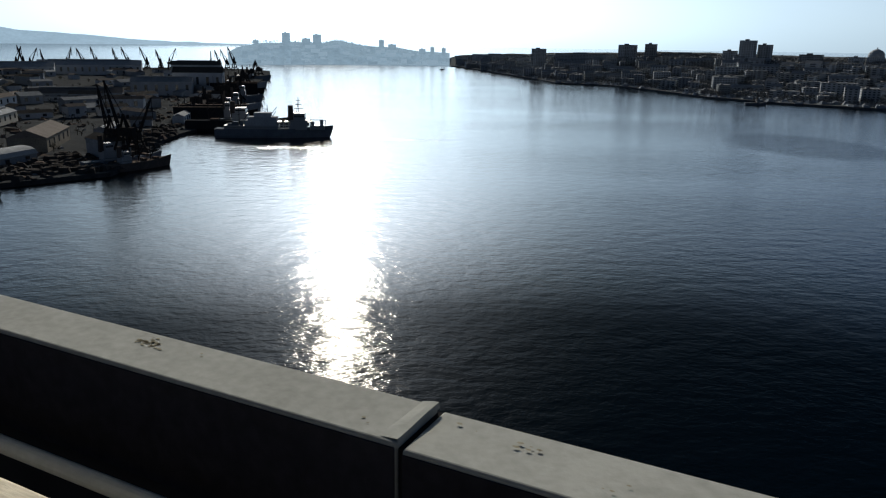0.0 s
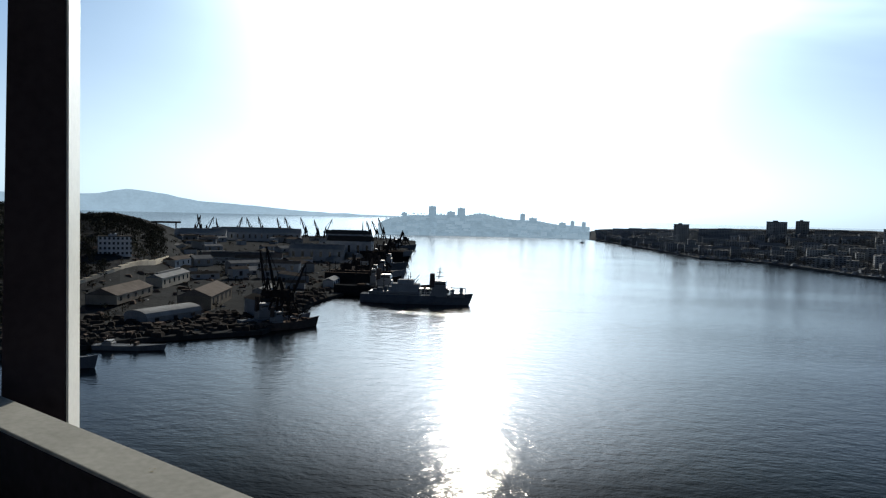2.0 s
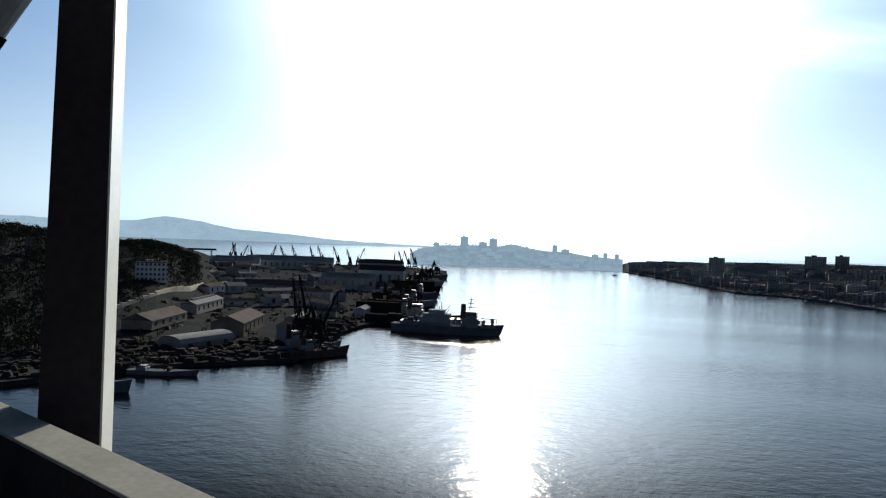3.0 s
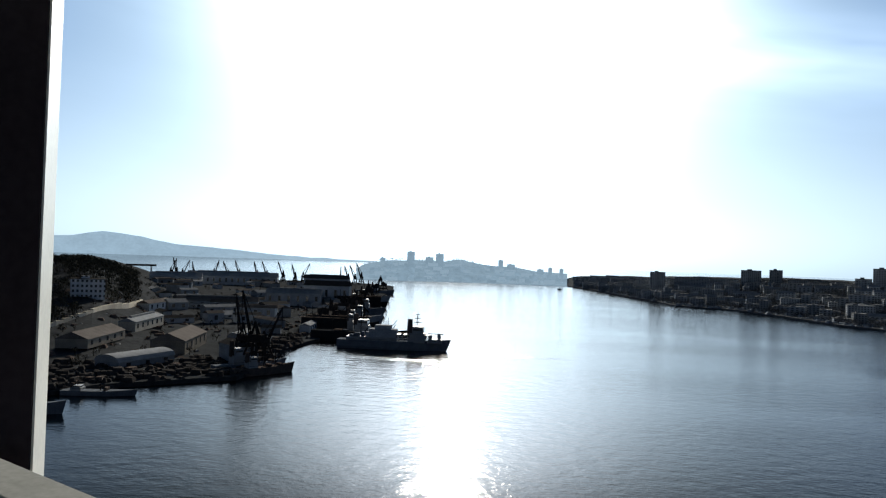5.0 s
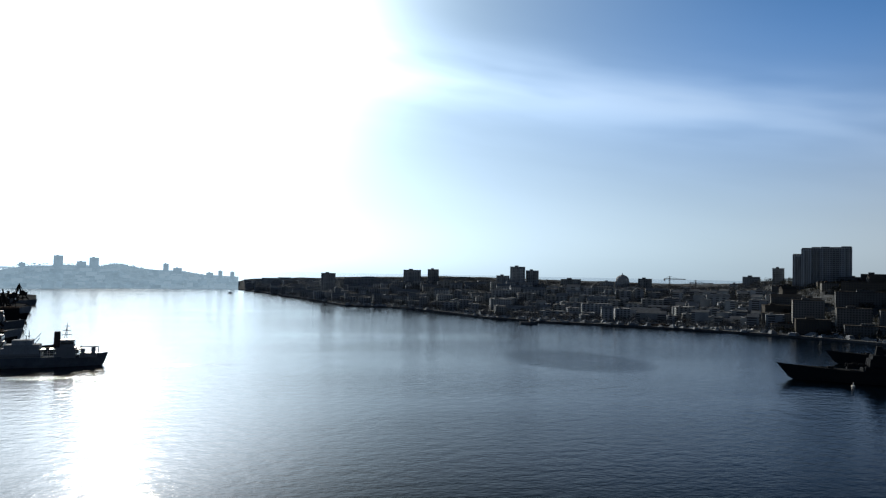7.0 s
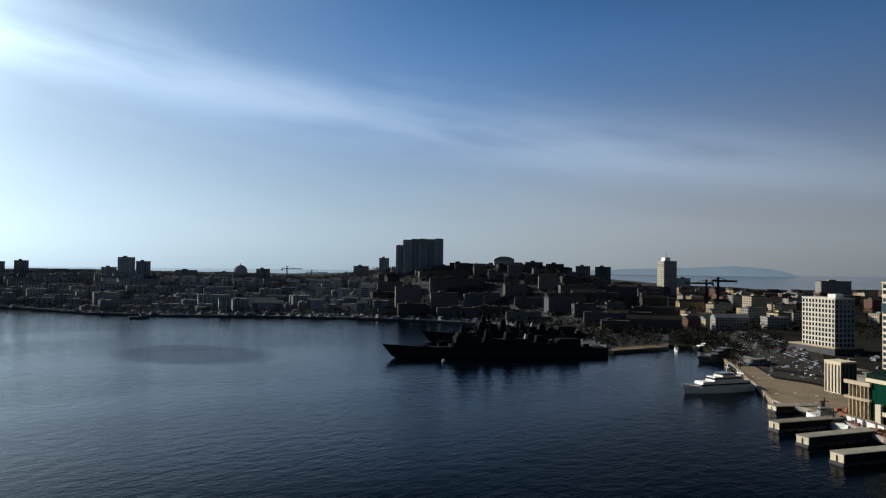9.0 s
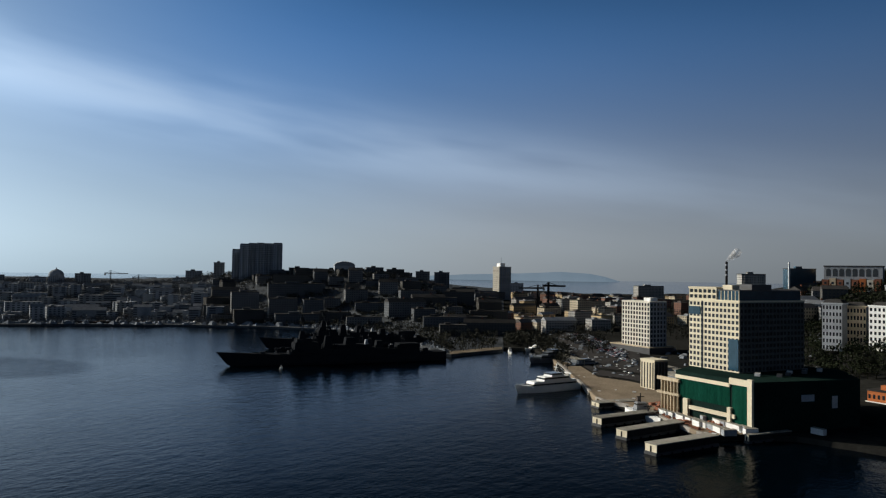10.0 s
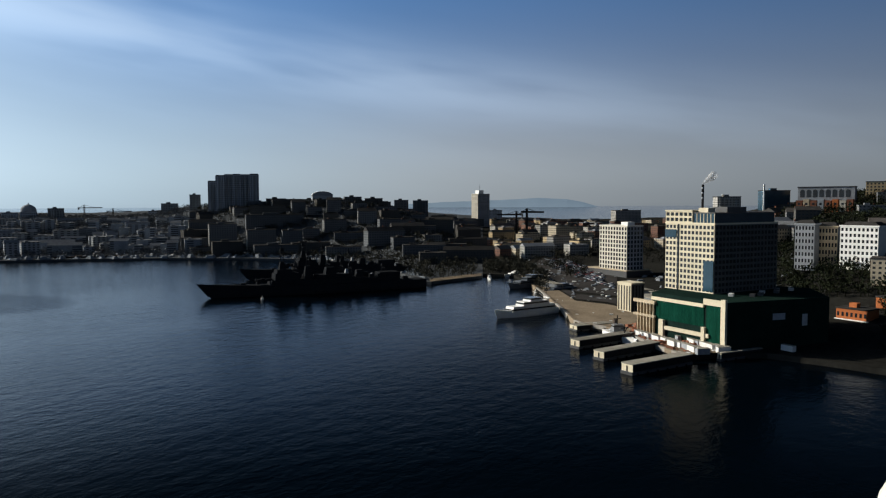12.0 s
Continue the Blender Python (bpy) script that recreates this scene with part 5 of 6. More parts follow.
# ---- the shipyard peninsula ----
def shed(az, r, length, wide, eaves, turn, label, roof=None, wall=None, arched=False):
    """A long shed with a pitched roof, doors along its side and roof lights."""
    base = ground(LAND_YARD, az, r) - 0.3
    ob = thing("shed", label, "shed", at=pose(*compass(az, r, base), 0, 0, turn))
    part("wall", boxes((-length / 2, length / 2, -wide / 2, wide / 2, 0, eaves)), wall or PLASTER_DARK, ob)
    bm = bmesh.new()
    rise, o = wide * 0.22, 0.5
    steps = 10 if arched else 2
    rings = []
    for k in range(steps + 1):
        u = 2 * k / steps - 1
        z = eaves + rise * (math.sqrt(max(0.0, 1 - u * u)) if arched else 1 - abs(u))
        rings.append([bm.verts.new((x, u * (wide / 2 + o), z)) for x in (-length / 2 - o, length / 2 + o)])
    for a, b in zip(rings, rings[1:]):
        bm.faces.new((a[0], a[1], b[1], b[0]))
    bm.faces.new([a[0] for a in rings])
    bm.faces.new([a[1] for a in rings][::-1])
    bm.faces.new((rings[0][1], rings[0][0], rings[-1][0], rings[-1][1]))
    part("roof", bm, roof or SHED_ROOF, ob)
    n = int(length // 11)
    for k in range(n):
        x = -length / 2 + (k + 0.5) * length / n
        part("window", boxes((x - 1.6, x + 1.6, -wide / 2 - 0.06, -wide / 2 + 0.1, eaves * 0.35, eaves * 0.8)), GLASS_DARK, ob)
    if length > 66:
        part("ridge_vent", boxes((-length * 0.4, length * 0.4, -1, 1, eaves + rise - 0.5, eaves + rise + 1)), ROOF_GREY, ob)


# the curved wall at the foot of the wood: bearing, distance
WALL_LINE = [(-45, 560), (-38.5, 575), (-37, 598), (-34.66, 650), (-32.07, 755), (-31.3, 830), (-30, 900)]
random.seed(11)
shed(-31.5, 470, 43, 18, 4, 76.6, "long low shed with a pale arched roof", ROOF_GREY, arched=True)
shed(-28.6, 540, 62, 22, 9, 104.7, "large brown-roofed workshop near the quay", SHED_ROOF, SHED_WALL)
shed(-34.4, 543, 62, 20, 6, 102.5, "long workshop with a wide dark roof", SHED_ROOF, SHED_WALL)
shed(-31.2, 647, 68, 13, 8, 102.7, "pale gabled workshop in the shipyard", ROOF_GREY, PLASTER)
shed(-18.0, 1010, 60, 30, 26, 10, "tall grey ship hall by the quay", ROOF_DARK, PLASTER_GREY)
shed(-20.5, 980, 70, 26, 16, 14, "broad grey-blue hall in the yard", ROOF_GREY, PLASTER_GREY)
shed(-26, 900, 90, 24, 9, 20, "long low hall with a dull roof", SHED_ROOF, PLASTER_DARK)
shed(-25, 1500, 170, 40, 17, 18, "very long grey hall by the far shore", ROOF_GREY, PLASTER_GREY)
shed(-29, 1450, 90, 36, 15, 25, "grey hall by the far shore", ROOF_GREY, PLASTER_GREY)
shed(-18.1, 1560, 90, 34, 16, 12, "flat grey hall by the far shore", ROOF_DARK, PLASTER_GREY)
yard = []
for _ in range(900):
    if len(yard) >= 72:
        break
    az = random.uniform(-42, -17.5)
    shore = table(LAND_YARD, az, 1)
    r = shore + 22 + (1700 - shore) * random.random() ** 1.5
    p = compass(az, r)
    if any((p - q).length < 27 for q in yard) or (az < -25 and r < 720) or r < shore + 60 or (az < -30.5 and r > table(WALL_LINE, az) - 25):
        continue
    cap = EYE + r * math.tan(radians(-1.85)) - ground(LAND_YARD, az, r)
    if cap < 6 and az > -34:
        continue
    yard.append(p)
    shed(az, r, random.uniform(14, 44), random.uniform(9, 17), min(random.uniform(3.5, 11), max(3, cap - 4)), random.choice((15, 55, 60, 105, 140)) + random.uniform(-8, 8),
         "dark shipyard shed among clutter", random.choice((SHED_ROOF, ROOF_GREY, ROOF_DARK, ROOF_DARK)), random.choice((PLASTER_DARK, PLASTER_GREY, PLASTER_DARK)))

block(-35.9, -33.7, -2.25, 720, WALL_WHITE, "pale five-storey block by the wood", rows=LAND_YARD, deep=14)
block(-42.8, -42.3, -0.75, 760, WALLS_DARK[2], "narrow pale tower block by the wood", rows=LAND_YARD, deep=14)
block(-37.4, -36.7, -2.6, 740, WALLS_DARK[2], "pale low block by the wood", rows=LAND_YARD, deep=12)


def long_wall():
    """A pale curved boundary wall that catches the sun."""
    pts = [compass(az, table(WALL_LINE, az)) for az in (-38.6 + 7.3 * k / 16 for k in range(17))]
    ob = thing("boundary_wall", "long pale sunlit boundary wall round the yard", "wall")
    for a, b in zip(pts, pts[1:]):
        z = ground(LAND_YARD, math.degrees(math.atan2(a.x, a.y)), a.length)
        d = (b - a).normalized()
        n = Vector((-d.y, d.x, 0))
        part("panel", prism([((a + n * 1.2).x, (a + n * 1.2).y), ((b + n * 1.2).x, (b + n * 1.2).y), ((b - n * 1.2).x, (b - n * 1.2).y), ((a - n * 1.2).x, (a - n * 1.2).y)], z - 6, z + 3.4), PLASTER, ob)


long_wall()

# cranes of the yard
portal_crane(-23.3, 462, 47, 170, 76, big=1.2, thick=1.4)
portal_crane(-22.6, 470, 36, 60, 62, thick=1.5)
portal_crane(-24.2, 475, 44, 150, 78, thick=1.4)
for az, r, el, sw, lu in ((-17.6, 830, -3.3, 130, 66), (-17.0, 860, -3.0, 60, 72), (-16.6, 900, -3.1, 160, 60), (-16.2, 960, -2.6, 40, 70), (-15.7, 1040, -2.5, 150, 66), (-15.2, 1150, -2.0, 70, 70), (-14.8, 1240, -1.8, 130, 72),
                          (-14.3, 1400, -1.5, 60, 74), (-13.8, 1500, -1.4, 150, 75), (-18.2, 780, -3.4, 20, 66), (-17.3, 720, -3.9, 140, 70), (-16.9, 760, -3.6, 30, 62), (-16.0, 820, -3.2, 150, 64), (-15.5, 900, -2.9, 50, 70), (-15.0, 1000, -2.7, 140, 62), (-18.8, 700, -4.0, 60, 66)):
    portal_crane(az, r, EYE + r * math.tan(radians(el)), sw, lu, big=1.5, thick=1.9)
for az, el, sw in ((-15.5, -0.5, 160), (-16.0, -0.7, 150), (-16.5, -0.75, 150), (-17.1, -0.8, 120), (-19.9, -0.65, 40), (-20.5, -0.75, 150), (-21.4, -0.6, 160), (-22.6, -0.6, 150), (-23.3, -0.65, 140), (-24.6, -0.6, 160), (-25.4, -0.7, 150), (-26.4, -0.65, 60),
                   (-28.6, -0.7, 30), (-29.0, -0.55, 150), (-29.4, -0.6, 20), (-27.8, -0.8, 150)):
    portal_crane(az, 1760, EYE + 1760 * math.tan(radians(el)), sw + random.uniform(-20, 20), random.uniform(60, 74), big=1.0, thick=3.4)


def gantry(az, r):
    ob = thing("gantry_crane", "dark gantry crane on the yard horizon", "crane", at=pose(*compass(az, r, 5), 0, 0, 40))
    part("leg", bars([((x, y, 0), (x, y, 30)) for x in (-20, 20) for y in (-6, 6)], 1.8), STEEL_DARK, ob)
    part("girder", boxes((-30, 30, -2.5, 2.5, 29, 33)), STEEL_DARK, ob)


gantry(-31.4, 1700)


def scrap(name, label, a0, a1, d0, d1, rows, count, sizes, material, up=0.0):
    """Uncountable small yard clutter, one joined mesh of crates, plates and heaps."""
    bm = bmesh.new()
    for _ in range(count):
        az = random.uniform(a0, a1)
        r = table(rows, az, 1) + random.uniform(d0, d1)
        p = compass(az, r, ground(rows, az, r) - 0.3 + up)
        s, q, h = random.uniform(*sizes), random.uniform(*sizes), random.uniform(*sizes) * 0.38
        t = random.uniform(0, math.pi)
        n = len(bm.verts)
        box(bm, -s / 2, s / 2, -q / 2, q / 2, 0, h, random.uniform(0.15, 0.8))
        bm.verts.ensure_lookup_table()
        rot = Matrix.Translation(p) @ Matrix.Rotation(t, 4, "Z")
        for v in bm.verts[n:]:
            v.co = rot @ v.co
    ob = new(name, mesh_of(name, bm, material))
    return tagged(ob, label, "clutter", kind="stuff")


HEAP = mat("dark_heap", (0.035, 0.033, 0.032), 0.95, vary=0.5, scale=0.3)
scrap("yard_clutter", "dark heaps and crates along the yard quay", -44, -19, 3, 80, LAND_YARD, 600, (2, 8), HEAP)
scrap("grey_clutter", "scattered grey sheets and crates in the yard", -40, -18, 8, 300, LAND_YARD, 60, (1.2, 4.5), ROOF_GREY)
scrap("rusty_clutter", "rusty plates and blocks in the yard", -42, -17, 5, 400, LAND_YARD, 260, (2, 8), RUST)
scrap("far_quay_clutter", "dark quayside stores on the far shore", 3, 57, 3, 60, LAND_TOWN, 420, (3, 12), PLASTER_DARK)
scrap("far_pale_clutter", "pale quayside sheds and crates on the far shore", 5, 57, 6, 120, LAND_TOWN, 30, (2, 7), ICE)
scrap("roadside_clutter", "small pale street clutter by the quay", 61.7, 79, 6, 200, LAND_QUAY, 120, (1, 3.5), ICE)
scrap("site_clutter", "rusty and grey building clutter before the mall", 72.6, 78.8, 6, 40, LAND_QUAY, 170, (1.5, 5.5), BRICK_RED)
scrap("site_boards", "pale boards and crates before the mall", 72.6, 79, 4, 36, LAND_QUAY, 70, (0.8, 3.5), ICE)
scrap("street_clutter", "dark street clutter and kiosks by the quay", 61.7, 84, 96, 330, LAND_QUAY, 300, (1.5, 6), PLASTER_DARK)


# ---- trees ----
def woodland(name, label, rows, a0, a1, d0, d1, count, tall, keep=None, material=None):
    """Leafless spring wood: every tree a tapered trunk, limbs and a ragged crown of twig tufts."""
    verts, faces = [], []
    for _ in range(count):
        az = random.uniform(a0, a1)
        r = table(rows, az, 1) + d0 + (d1 - d0) * random.random()
        if keep and not keep(az, r):
            continue
        p = compass(az, r, ground(rows, az, r) - 0.8)
        h = random.uniform(*tall)
        k = len(verts)
        for z, w in ((0, 0.35), (h * 0.55, 0.16)):
            verts.extend(tuple(p + Vector((w * math.cos(a), w * math.sin(a), z))) for a in (0, 2.1, 4.2))
        faces.extend(((k, k + 1, k + 4, k + 3), (k + 1, k + 2, k + 5, k + 4), (k + 2, k, k + 3, k + 5)))
        for _ in range(3):
            k = len(verts)
            a = random.uniform(0, 6.3)
            tip = p + Vector((math.cos(a) * h * 0.25, math.sin(a) * h * 0.25, h * random.uniform(0.7, 0.9)))
            root = p + Vector((0, 0, h * 0.4))
            verts.extend((tuple(root + Vector((0.12, 0, 0))), tuple(root - Vector((0.12, 0, 0))), tuple(tip)))
            faces.append((k, k + 1, k + 2))
        for _ in range(26):
            k = len(verts)
            a, q = random.uniform(0, 6.3), random.random() ** 0.6
            c = p + Vector((math.cos(a) * q * h * 0.36, math.sin(a) * q * h * 0.36, h * (0.42 + 0.5 * random.random() * (1.1 - q * 0.5))))
            s = h * random.uniform(0.05, 0.13)
            for _ in range(4):
                verts.append(tuple(c + Vector((random.uniform(-s, s), random.uniform(-s, s), random.uniform(-s, s)))))
            faces.append((k, k + 1, k + 2))
            faces.append((k + 1, k + 3, k + 2))
    me = bpy.data.meshes.new(name)
    me.from_pydata(verts, [], faces)
    me.materials.append(material or FOLIAGE)
    return tagged(new(name, me), label, "trees", kind="stuff")


def clear_of_wall(az, r):
    """The strip before the pale boundary wall and its yard stays open."""
    if az < -39.5:
        return True
    return r > table(WALL_LINE, az) + 8 and not (-36.1 < az < -33.5 and 660 < r < 740)


random.seed(21)
woodland("woodland", "dark leafless wood on the shipyard hill", LAND_YARD, -56, -31.5, 60, 900, 4400, (8, 14), clear_of_wall)
woodland("woodland", "scattered dark trees about the yard", LAND_YARD, -38, -19, 60, 1000, 320, (4, 8))
woodland("woodland", "hazy leafless trees between the town's houses", LAND_TOWN, 1, 40, 14, 560, 4600, (7, 13), material=TOWN_TREES)
woodland("woodland", "dark trees between the hill's houses", LAND_TOWN, 40, 61, 14, 460, 2400, (6, 11))
woodland("woodland", "hazy woods on the cape", LAND_CAPE, -15.4, 0.1, 60, 430, 1500, (6, 11), material=CAPE_HILL)
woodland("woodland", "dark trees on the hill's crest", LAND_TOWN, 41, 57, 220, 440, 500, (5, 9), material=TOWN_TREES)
woodland("woodland", "dark bare trees along the quay park", LAND_QUAY, 61.8, 66.5, 10, 140, 420, (6, 11))
woodland("woodland", "dark trees on the shaded hillside", LAND_QUAY, 80, 100, 40, 620, 4600, (6, 12), lambda az, r: r > 440 and not (78 < az < 86 and r < 500) and not (86 < az < 89.4 and r < 500), HILL_TREES)
woodland("woodland", "dark trees along the shaded bank", LAND_QUAY, 87, 102, 40, 110, 500, (4, 6), lambda az, r: not (86 < az < 89.4), HILL_TREES)
woodland("woodland", "dark trees about the old town", LAND_QUAY, 62.5, 80, 200, 900, 2000, (5, 10), lambda az, r: not (69.6 < az < 76 and r < 760) and r > 640)


# ---- the near quay ----
def strip(name, rows, a0, a1, d0, d1, lift, material, label, category="pavement"):
    n = 40
    verts, faces = [], []
    for i in range(n + 1):
        az = a0 + (a1 - a0) * i / n
        shore = table(rows, az, 1)
        for d in (d0, (d0 + d1) / 2, d1):
            verts.append(tuple(compass(az, shore + d, ground(rows, az, shore + d) + lift)))
    for i in range(n):
        for j in range(2):
            a = i * 3 + j
            faces.append((a, a + 1, a + 4, a + 3))
    me = bpy.data.meshes.new(name)
    me.from_pydata(verts, [], faces)
    me.materials.append(material)
    return tagged(new(name, me), label, category, kind="structure")


strip("pavement_quay", LAND_QUAY, 64.6, 79.6, 0.6, 92, 0.35, QUAY_STONE, "worn pale brown quay paving")
strip("road_quay", LAND_QUAY, 63, 73.6, 100, 128, 0.5, ASPHALT, "dark quayside road", "road")
strip("road_car_park", LAND_QUAY, 65.8, 71.8, 140, 330, 0.4, ASPHALT, "dark asphalt car park behind the quay", "road")
strip("pavement_park", LAND_TOWN, 57.5, 61.5, 0.6, 24, 0.3, QUAY_STONE, "concrete edge of the town quay")


def jetty(tip, root, wide, high):
    t, b = Vector((*tip, 0)), Vector((*root, 0))
    d = b - t
    ob = thing("jetty", "floating concrete jetty with sunlight painted on its end", "jetty", "jetties", at=Matrix.Translation(t) @ pose(0, 0, 0, 0, 0, math.degrees(math.atan2(d.y, d.x))))
    n = d.length
    part("pontoon", bevelled(boxes((0, n, -wide / 2, wide / 2, -1, high * 0.3)), 0.15, 1), CLAD_DARK, ob)
    # the long sides' shade and the end's sunlight are put into their colours
    part("deck_house", boxes((0.8, n, -wide / 2 + 0.4, wide / 2 - 0.4, high * 0.3, high)), STEEL_DARK, ob)
    part("roof", boxes((0.4, n, -wide / 2, wide / 2, high, high + 0.35)), ROOF_PALE, ob)
    part("end_wall", boxes((0.45, 0.8, -wide / 2 + 0.3, wide / 2 - 0.3, high * 0.3, high)), CREAM, ob, "end wall with sunlight put into its cream colour")
    part("end_door", boxes((0.38, 0.5, -0.4, 0.4, high * 0.3, high * 0.85)), STEEL_DARK, ob)
    for k in range(int(n // 6)):
        for s in (-1, 1):
            part("tyre_fender", bars([((3 + 6 * k, s * (wide / 2 + 0.3), 0.2), (3 + 6 * k, s * (wide / 2), 0.2))], 1.0, 10), RUBBER, ob)


ROOF_PALE = mat("pale_roof", (0.25, 0.235, 0.2), 0.6, vary=0.35, scale=0.3)
jetty((332, 130), (366, 114), 6.5, 4.0)
jetty((312, 111), (348, 96), 6.5, 4.0)
jetty((292, 92), (326, 76), 6.5, 4.2)
jetty((378, 149), (398, 135), 7.5, 2.8)
jetty((366, 44), (392, 36), 2.4, 1.2)
jetty((337, 65), (359, 51), 2.6, 3.4)


def container(m, i):
    ob = thing("container", "white site cabin in a row by the quay" if i % 3 else "blue-grey site cabin in a row by the quay", "cabin", "site cabins", at=m)
    part("body", bevelled(boxes((-3, 3, -1.25, 1.25, 0, 2.6)), 0.06, 1), WHITE if i % 3 else PLASTER_GREY, ob)
    part("roof", boxes((-3.05, 3.05, -1.3, 1.3, 2.6, 2.72)), ROOF_PALE, ob)
    door = part("door", boxes((-2.4, -1.5, -1.3, -1.2, 0.05, 2.1)), STEEL_DARK, ob)
    part("handle", boxes((-1.65, -1.58, -1.36, -1.3, 1.0, 1.15)), PALE_GREY, door)
    part("window", boxes((0.2, 1.6, -1.3, -1.2, 1.0, 1.9)), GLASS_DARK, ob)


for i in range(26):
    a, b = Vector((334, 72, 0)), Vector((367, 111, 0))
    p = a.lerp(b, (i // 2) / 12) + Vector((6, -5, 0)) * (0.2 + 1.5 * (i % 2)) + Vector((random.uniform(-1, 1), random.uniform(-1, 1), 0))
    az, r = math.degrees(math.atan2(p.x, p.y)), p.length
    container(pose(p.x, p.y, ground(LAND_QUAY, az, r) + 0.2, 0, 0, 46 + random.choice((0, 0, 90)) + random.uniform(-5, 5)), i)


container(pose(363, 40, ground(LAND_QUAY, 83.7, 365.2) + 0.2, 0, 0, 60), 1)


def car(colour):
    ob = thing("car", "parked car on the quayside road", "car", "parked cars")
    bm = bmesh.new()
    box(bm, -2.2, 2.2, -0.88, 0.88, 0.35, 0.95, 0.96)
    part("body", bevelled(bm, 0.12), colour, ob)
    part("cabin", bevelled(boxes((-1.5, 1.1, -0.78, 0.78, 0.93, 1.5, 0.8)), 0.08), GLASS_DARK, ob)
    part("roof", bevelled(boxes((-1.15, 0.75, -0.62, 0.62, 1.48, 1.55)), 0.03), colour, ob)
    for x in (-1.35, 1.35):
        for y in (-0.8, 0.8):
            wheel = part("wheel", bars([((x, y - 0.1, 0.33), (x, y + 0.1, 0.33))], 0.66, 12), RUBBER, ob)
            part("rim", bars([((x, y - 0.11, 0.33), (x, y + 0.11, 0.33))], 0.4, 8), PALE_GREY, wheel)
    return ob


CAR_PAINT = [mat("car_white", (0.7, 0.7, 0.7), 0.3, vary=0.05), mat("car_silver", (0.35, 0.36, 0.37), 0.3, metal=0.5, vary=0.05), mat("car_dark", (0.03, 0.03, 0.035), 0.3, vary=0.05), mat("car_red", (0.25, 0.03, 0.02), 0.3, vary=0.05)]
CARS = [car(m) for m in CAR_PAINT]
made = 0
for ln in range(7):      # parked side by side in long rows
    start, way = Vector((548, 183, 0)) + Vector((76, 24, 0)) * (ln + 0.35 * (ln % 2)) / 7, Vector((0.78, 0.626, 0))
    u = 0.0
    while u < 185:
        u += random.choice((2.9, 2.9, 3.0, 3.1, 3.1, 6, 12))
        p = start + way * u
        az, r = math.degrees(math.atan2(p.x, p.y)), p.length
        if (az > 70.9 and r > 600) or made >= 290:
            continue
        m = pose(p.x, p.y, ground(LAND_QUAY, az, r) + 0.45, 0, 0, 38.7 + 90 + random.uniform(-4, 4))
        if made < 4:
            CARS[made].matrix_world = m
        else:
            copy_thing(random.choice((CARS[0], CARS[0], CARS[1], CARS[1], CARS[2], CARS[2], CARS[2], CARS[3])), m)
        made += 1


def quay_wall():
    """The pale stone coping that runs along the quay's edge."""
    ob = thing("quay_wall", "long pale stone coping along the quay", "wall", kind="structure")
    for k in range(24):
        a, b = 65.2 + 0.48 * k, 65.2 + 0.48 * (k + 1)
        p, q = (compass(t, table(LAND_QUAY, t, 1) + 0.4) for t in (a, b))
        out = Vector((q - p).yx).normalized()
        n = Vector((-out.x, out.y, 0)) * 1.6
        n = n if n.dot(p) > 0 else -n
        part("coping_stone", prism([(v.x, v.y) for v in (p, q, q + n, p + n)], -0.5, 3.3), CONCRETE if k % 3 else QUAY_STONE, ob)


quay_wall()


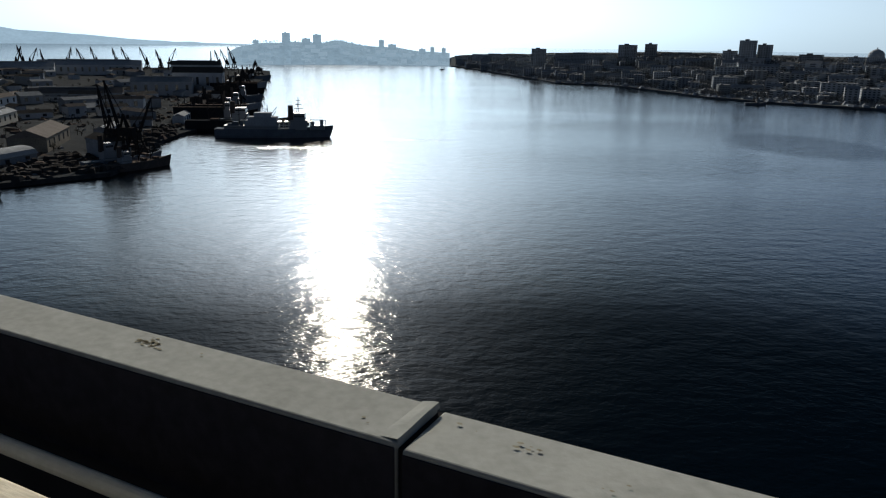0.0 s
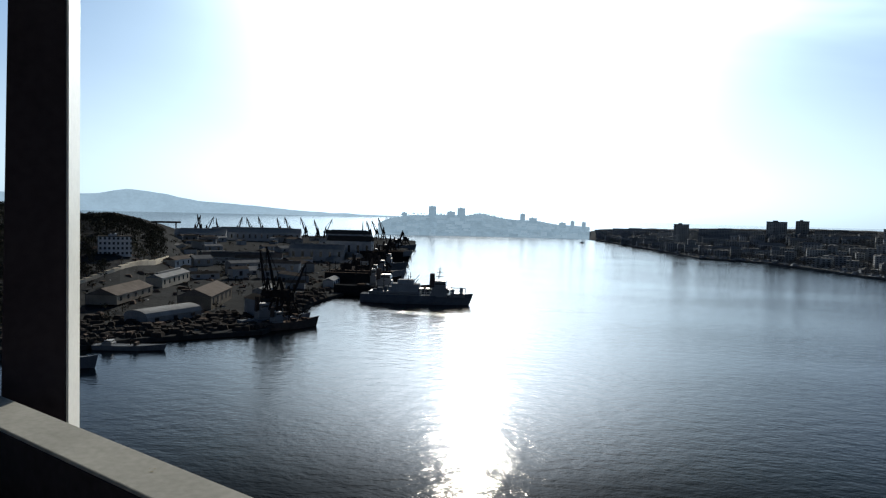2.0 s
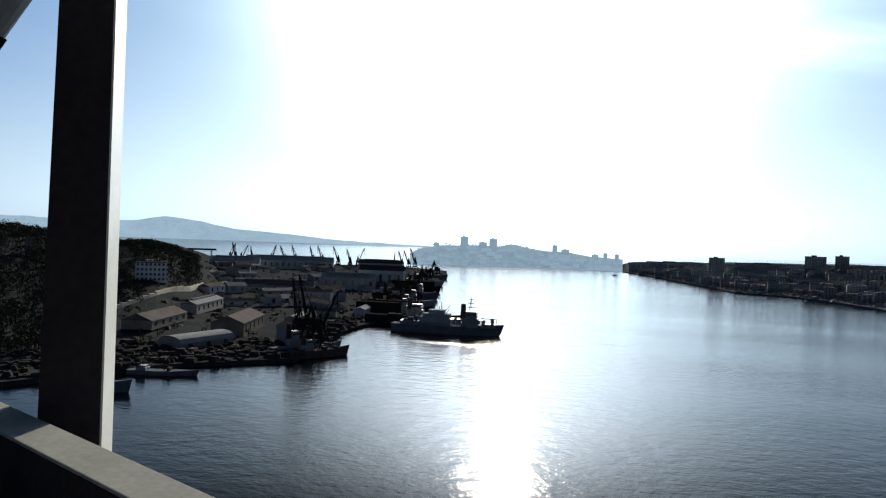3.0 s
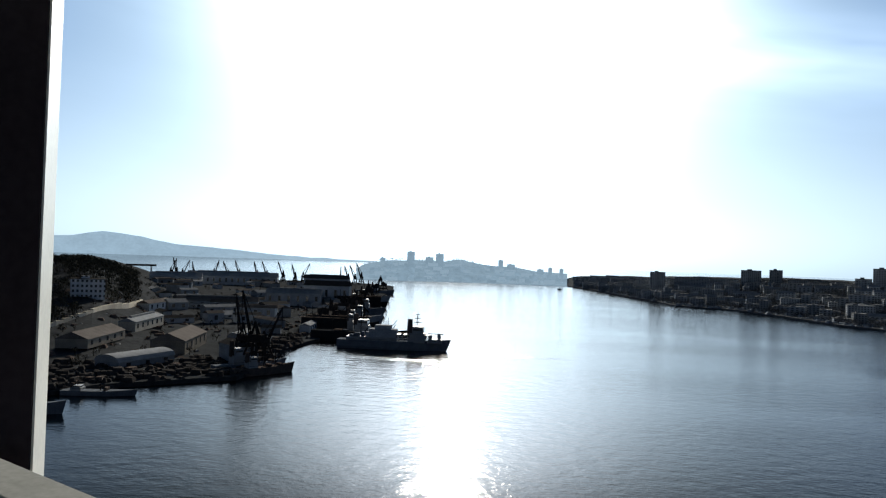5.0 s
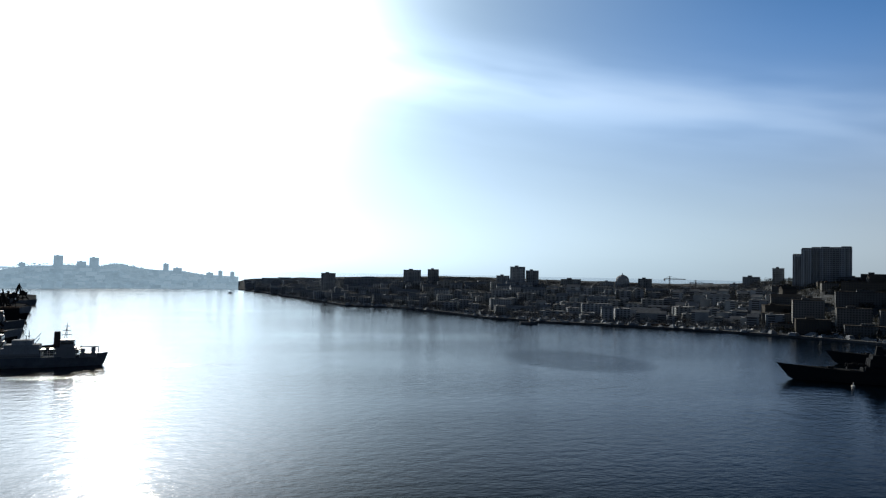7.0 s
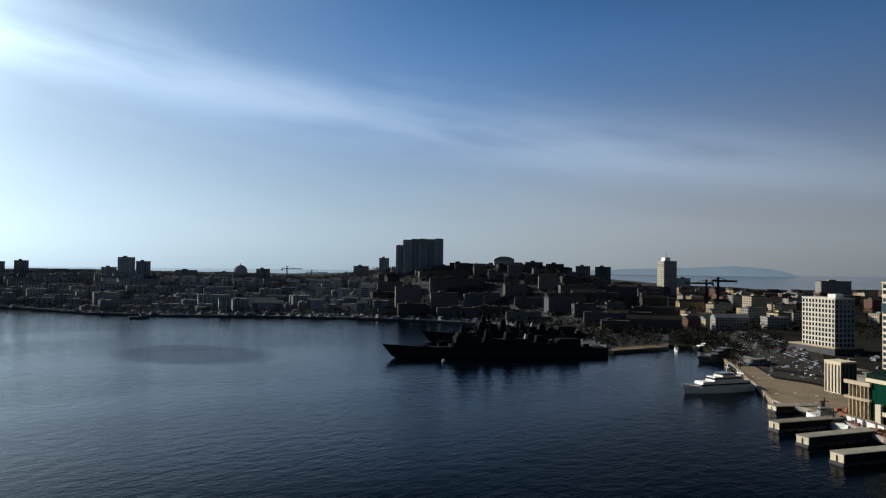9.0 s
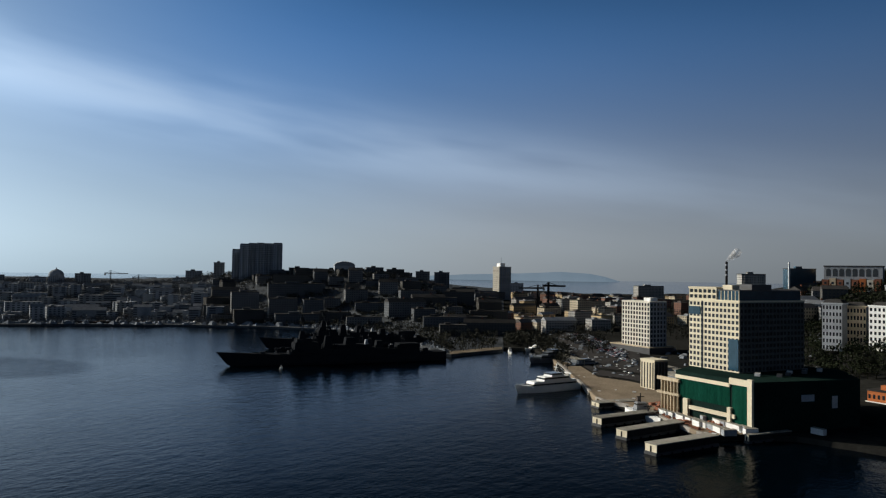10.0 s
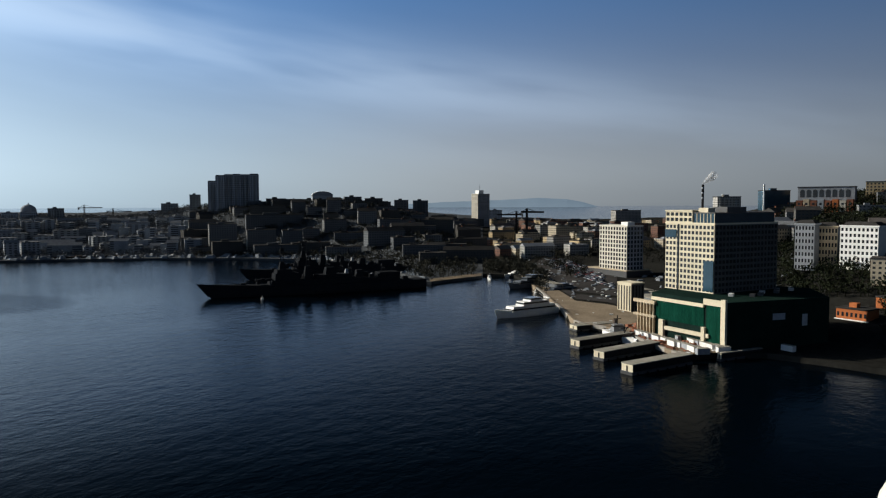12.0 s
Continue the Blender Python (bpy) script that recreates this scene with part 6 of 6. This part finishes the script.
def canopy(az, r, w, d, turn, m, label):
    """A low terminal roof on posts."""
    ob = thing("canopy", label, "canopy", at=pose(*compass(az, r, ground(LAND_QUAY, az, r) + 0.3), 0, 0, turn))
    part("roof", boxes((-w / 2, w / 2, -d / 2, d / 2, 4.2, 4.8)), m, ob)
    part("wall", boxes((-w / 2 + 1, w / 2 - 1, -d / 2 + 1.2, d / 2 - 1, 0, 4.2)), PLASTER_DARK, ob)
    for x in (-w / 2 + 0.5, 0, w / 2 - 0.5):
        part("post", boxes((x - 0.2, x + 0.2, -d / 2 + 0.2, -d / 2 + 0.6, 0, 4.2)), CONCRETE, ob)


for az, r, w, d in ((66.8, 585, 34, 6), (65.9, 640, 30, 6), (74.6, 500, 30, 14), (75.6, 520, 26, 16), (73.2, 545, 30, 10)):
    canopy(az, r, w, d, 48, ROOF_PALE, "low pale-roofed terminal building on the quay")


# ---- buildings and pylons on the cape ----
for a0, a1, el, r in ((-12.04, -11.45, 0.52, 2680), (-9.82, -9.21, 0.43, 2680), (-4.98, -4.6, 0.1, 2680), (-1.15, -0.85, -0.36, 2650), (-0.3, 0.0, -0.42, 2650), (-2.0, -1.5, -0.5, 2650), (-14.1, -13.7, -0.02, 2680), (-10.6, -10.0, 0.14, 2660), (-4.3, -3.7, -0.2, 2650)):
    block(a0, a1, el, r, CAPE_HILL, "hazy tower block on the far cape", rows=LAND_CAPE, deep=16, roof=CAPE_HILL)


def plume():
    """Pale smoke drifting from the chimney's mouth, lumpy and half clear."""
    ob = thing("smoke_plume", "pale thin smoke drifting from the chimney", "smoke")
    top = EYE + 1450 * math.tan(radians(1.24))
    m = mat("smoke", (0.8, 0.8, 0.8), 1.0, vary=0.05)
    m.node_tree.nodes["Principled BSDF"].inputs["Alpha"].default_value = 0.16
    for k in range(9):
        bm = bmesh.new()
        c = compass(77.84 + 0.09 * k, 1450, top + 0.5 + 1.9 * k)
        geom = bmesh.ops.create_icosphere(bm, subdivisions=2, radius=2.0 + 0.75 * k)
        for v in geom["verts"]:
            v.co = c + v.co * (1 + 0.5 * noise.noise(v.co * 0.35 + Vector((k, 0, 0))))
        for f in bm.faces:
            f.smooth = True
        part("puff", bm, m, ob)


plume()
# low quay buoy
buoy = thing("buoy", "small white mooring buoy on the water", "buoy", at=pose(388, 392, 0))
part("float", bars([((0, 0, -0.4), (0, 0, 1.0))], 2.2, 14), WHITE, buoy)
part("top", bars([((0, 0, 1.0), (0, 0, 2.6))], 0.5, 8), WHITE, buoy)
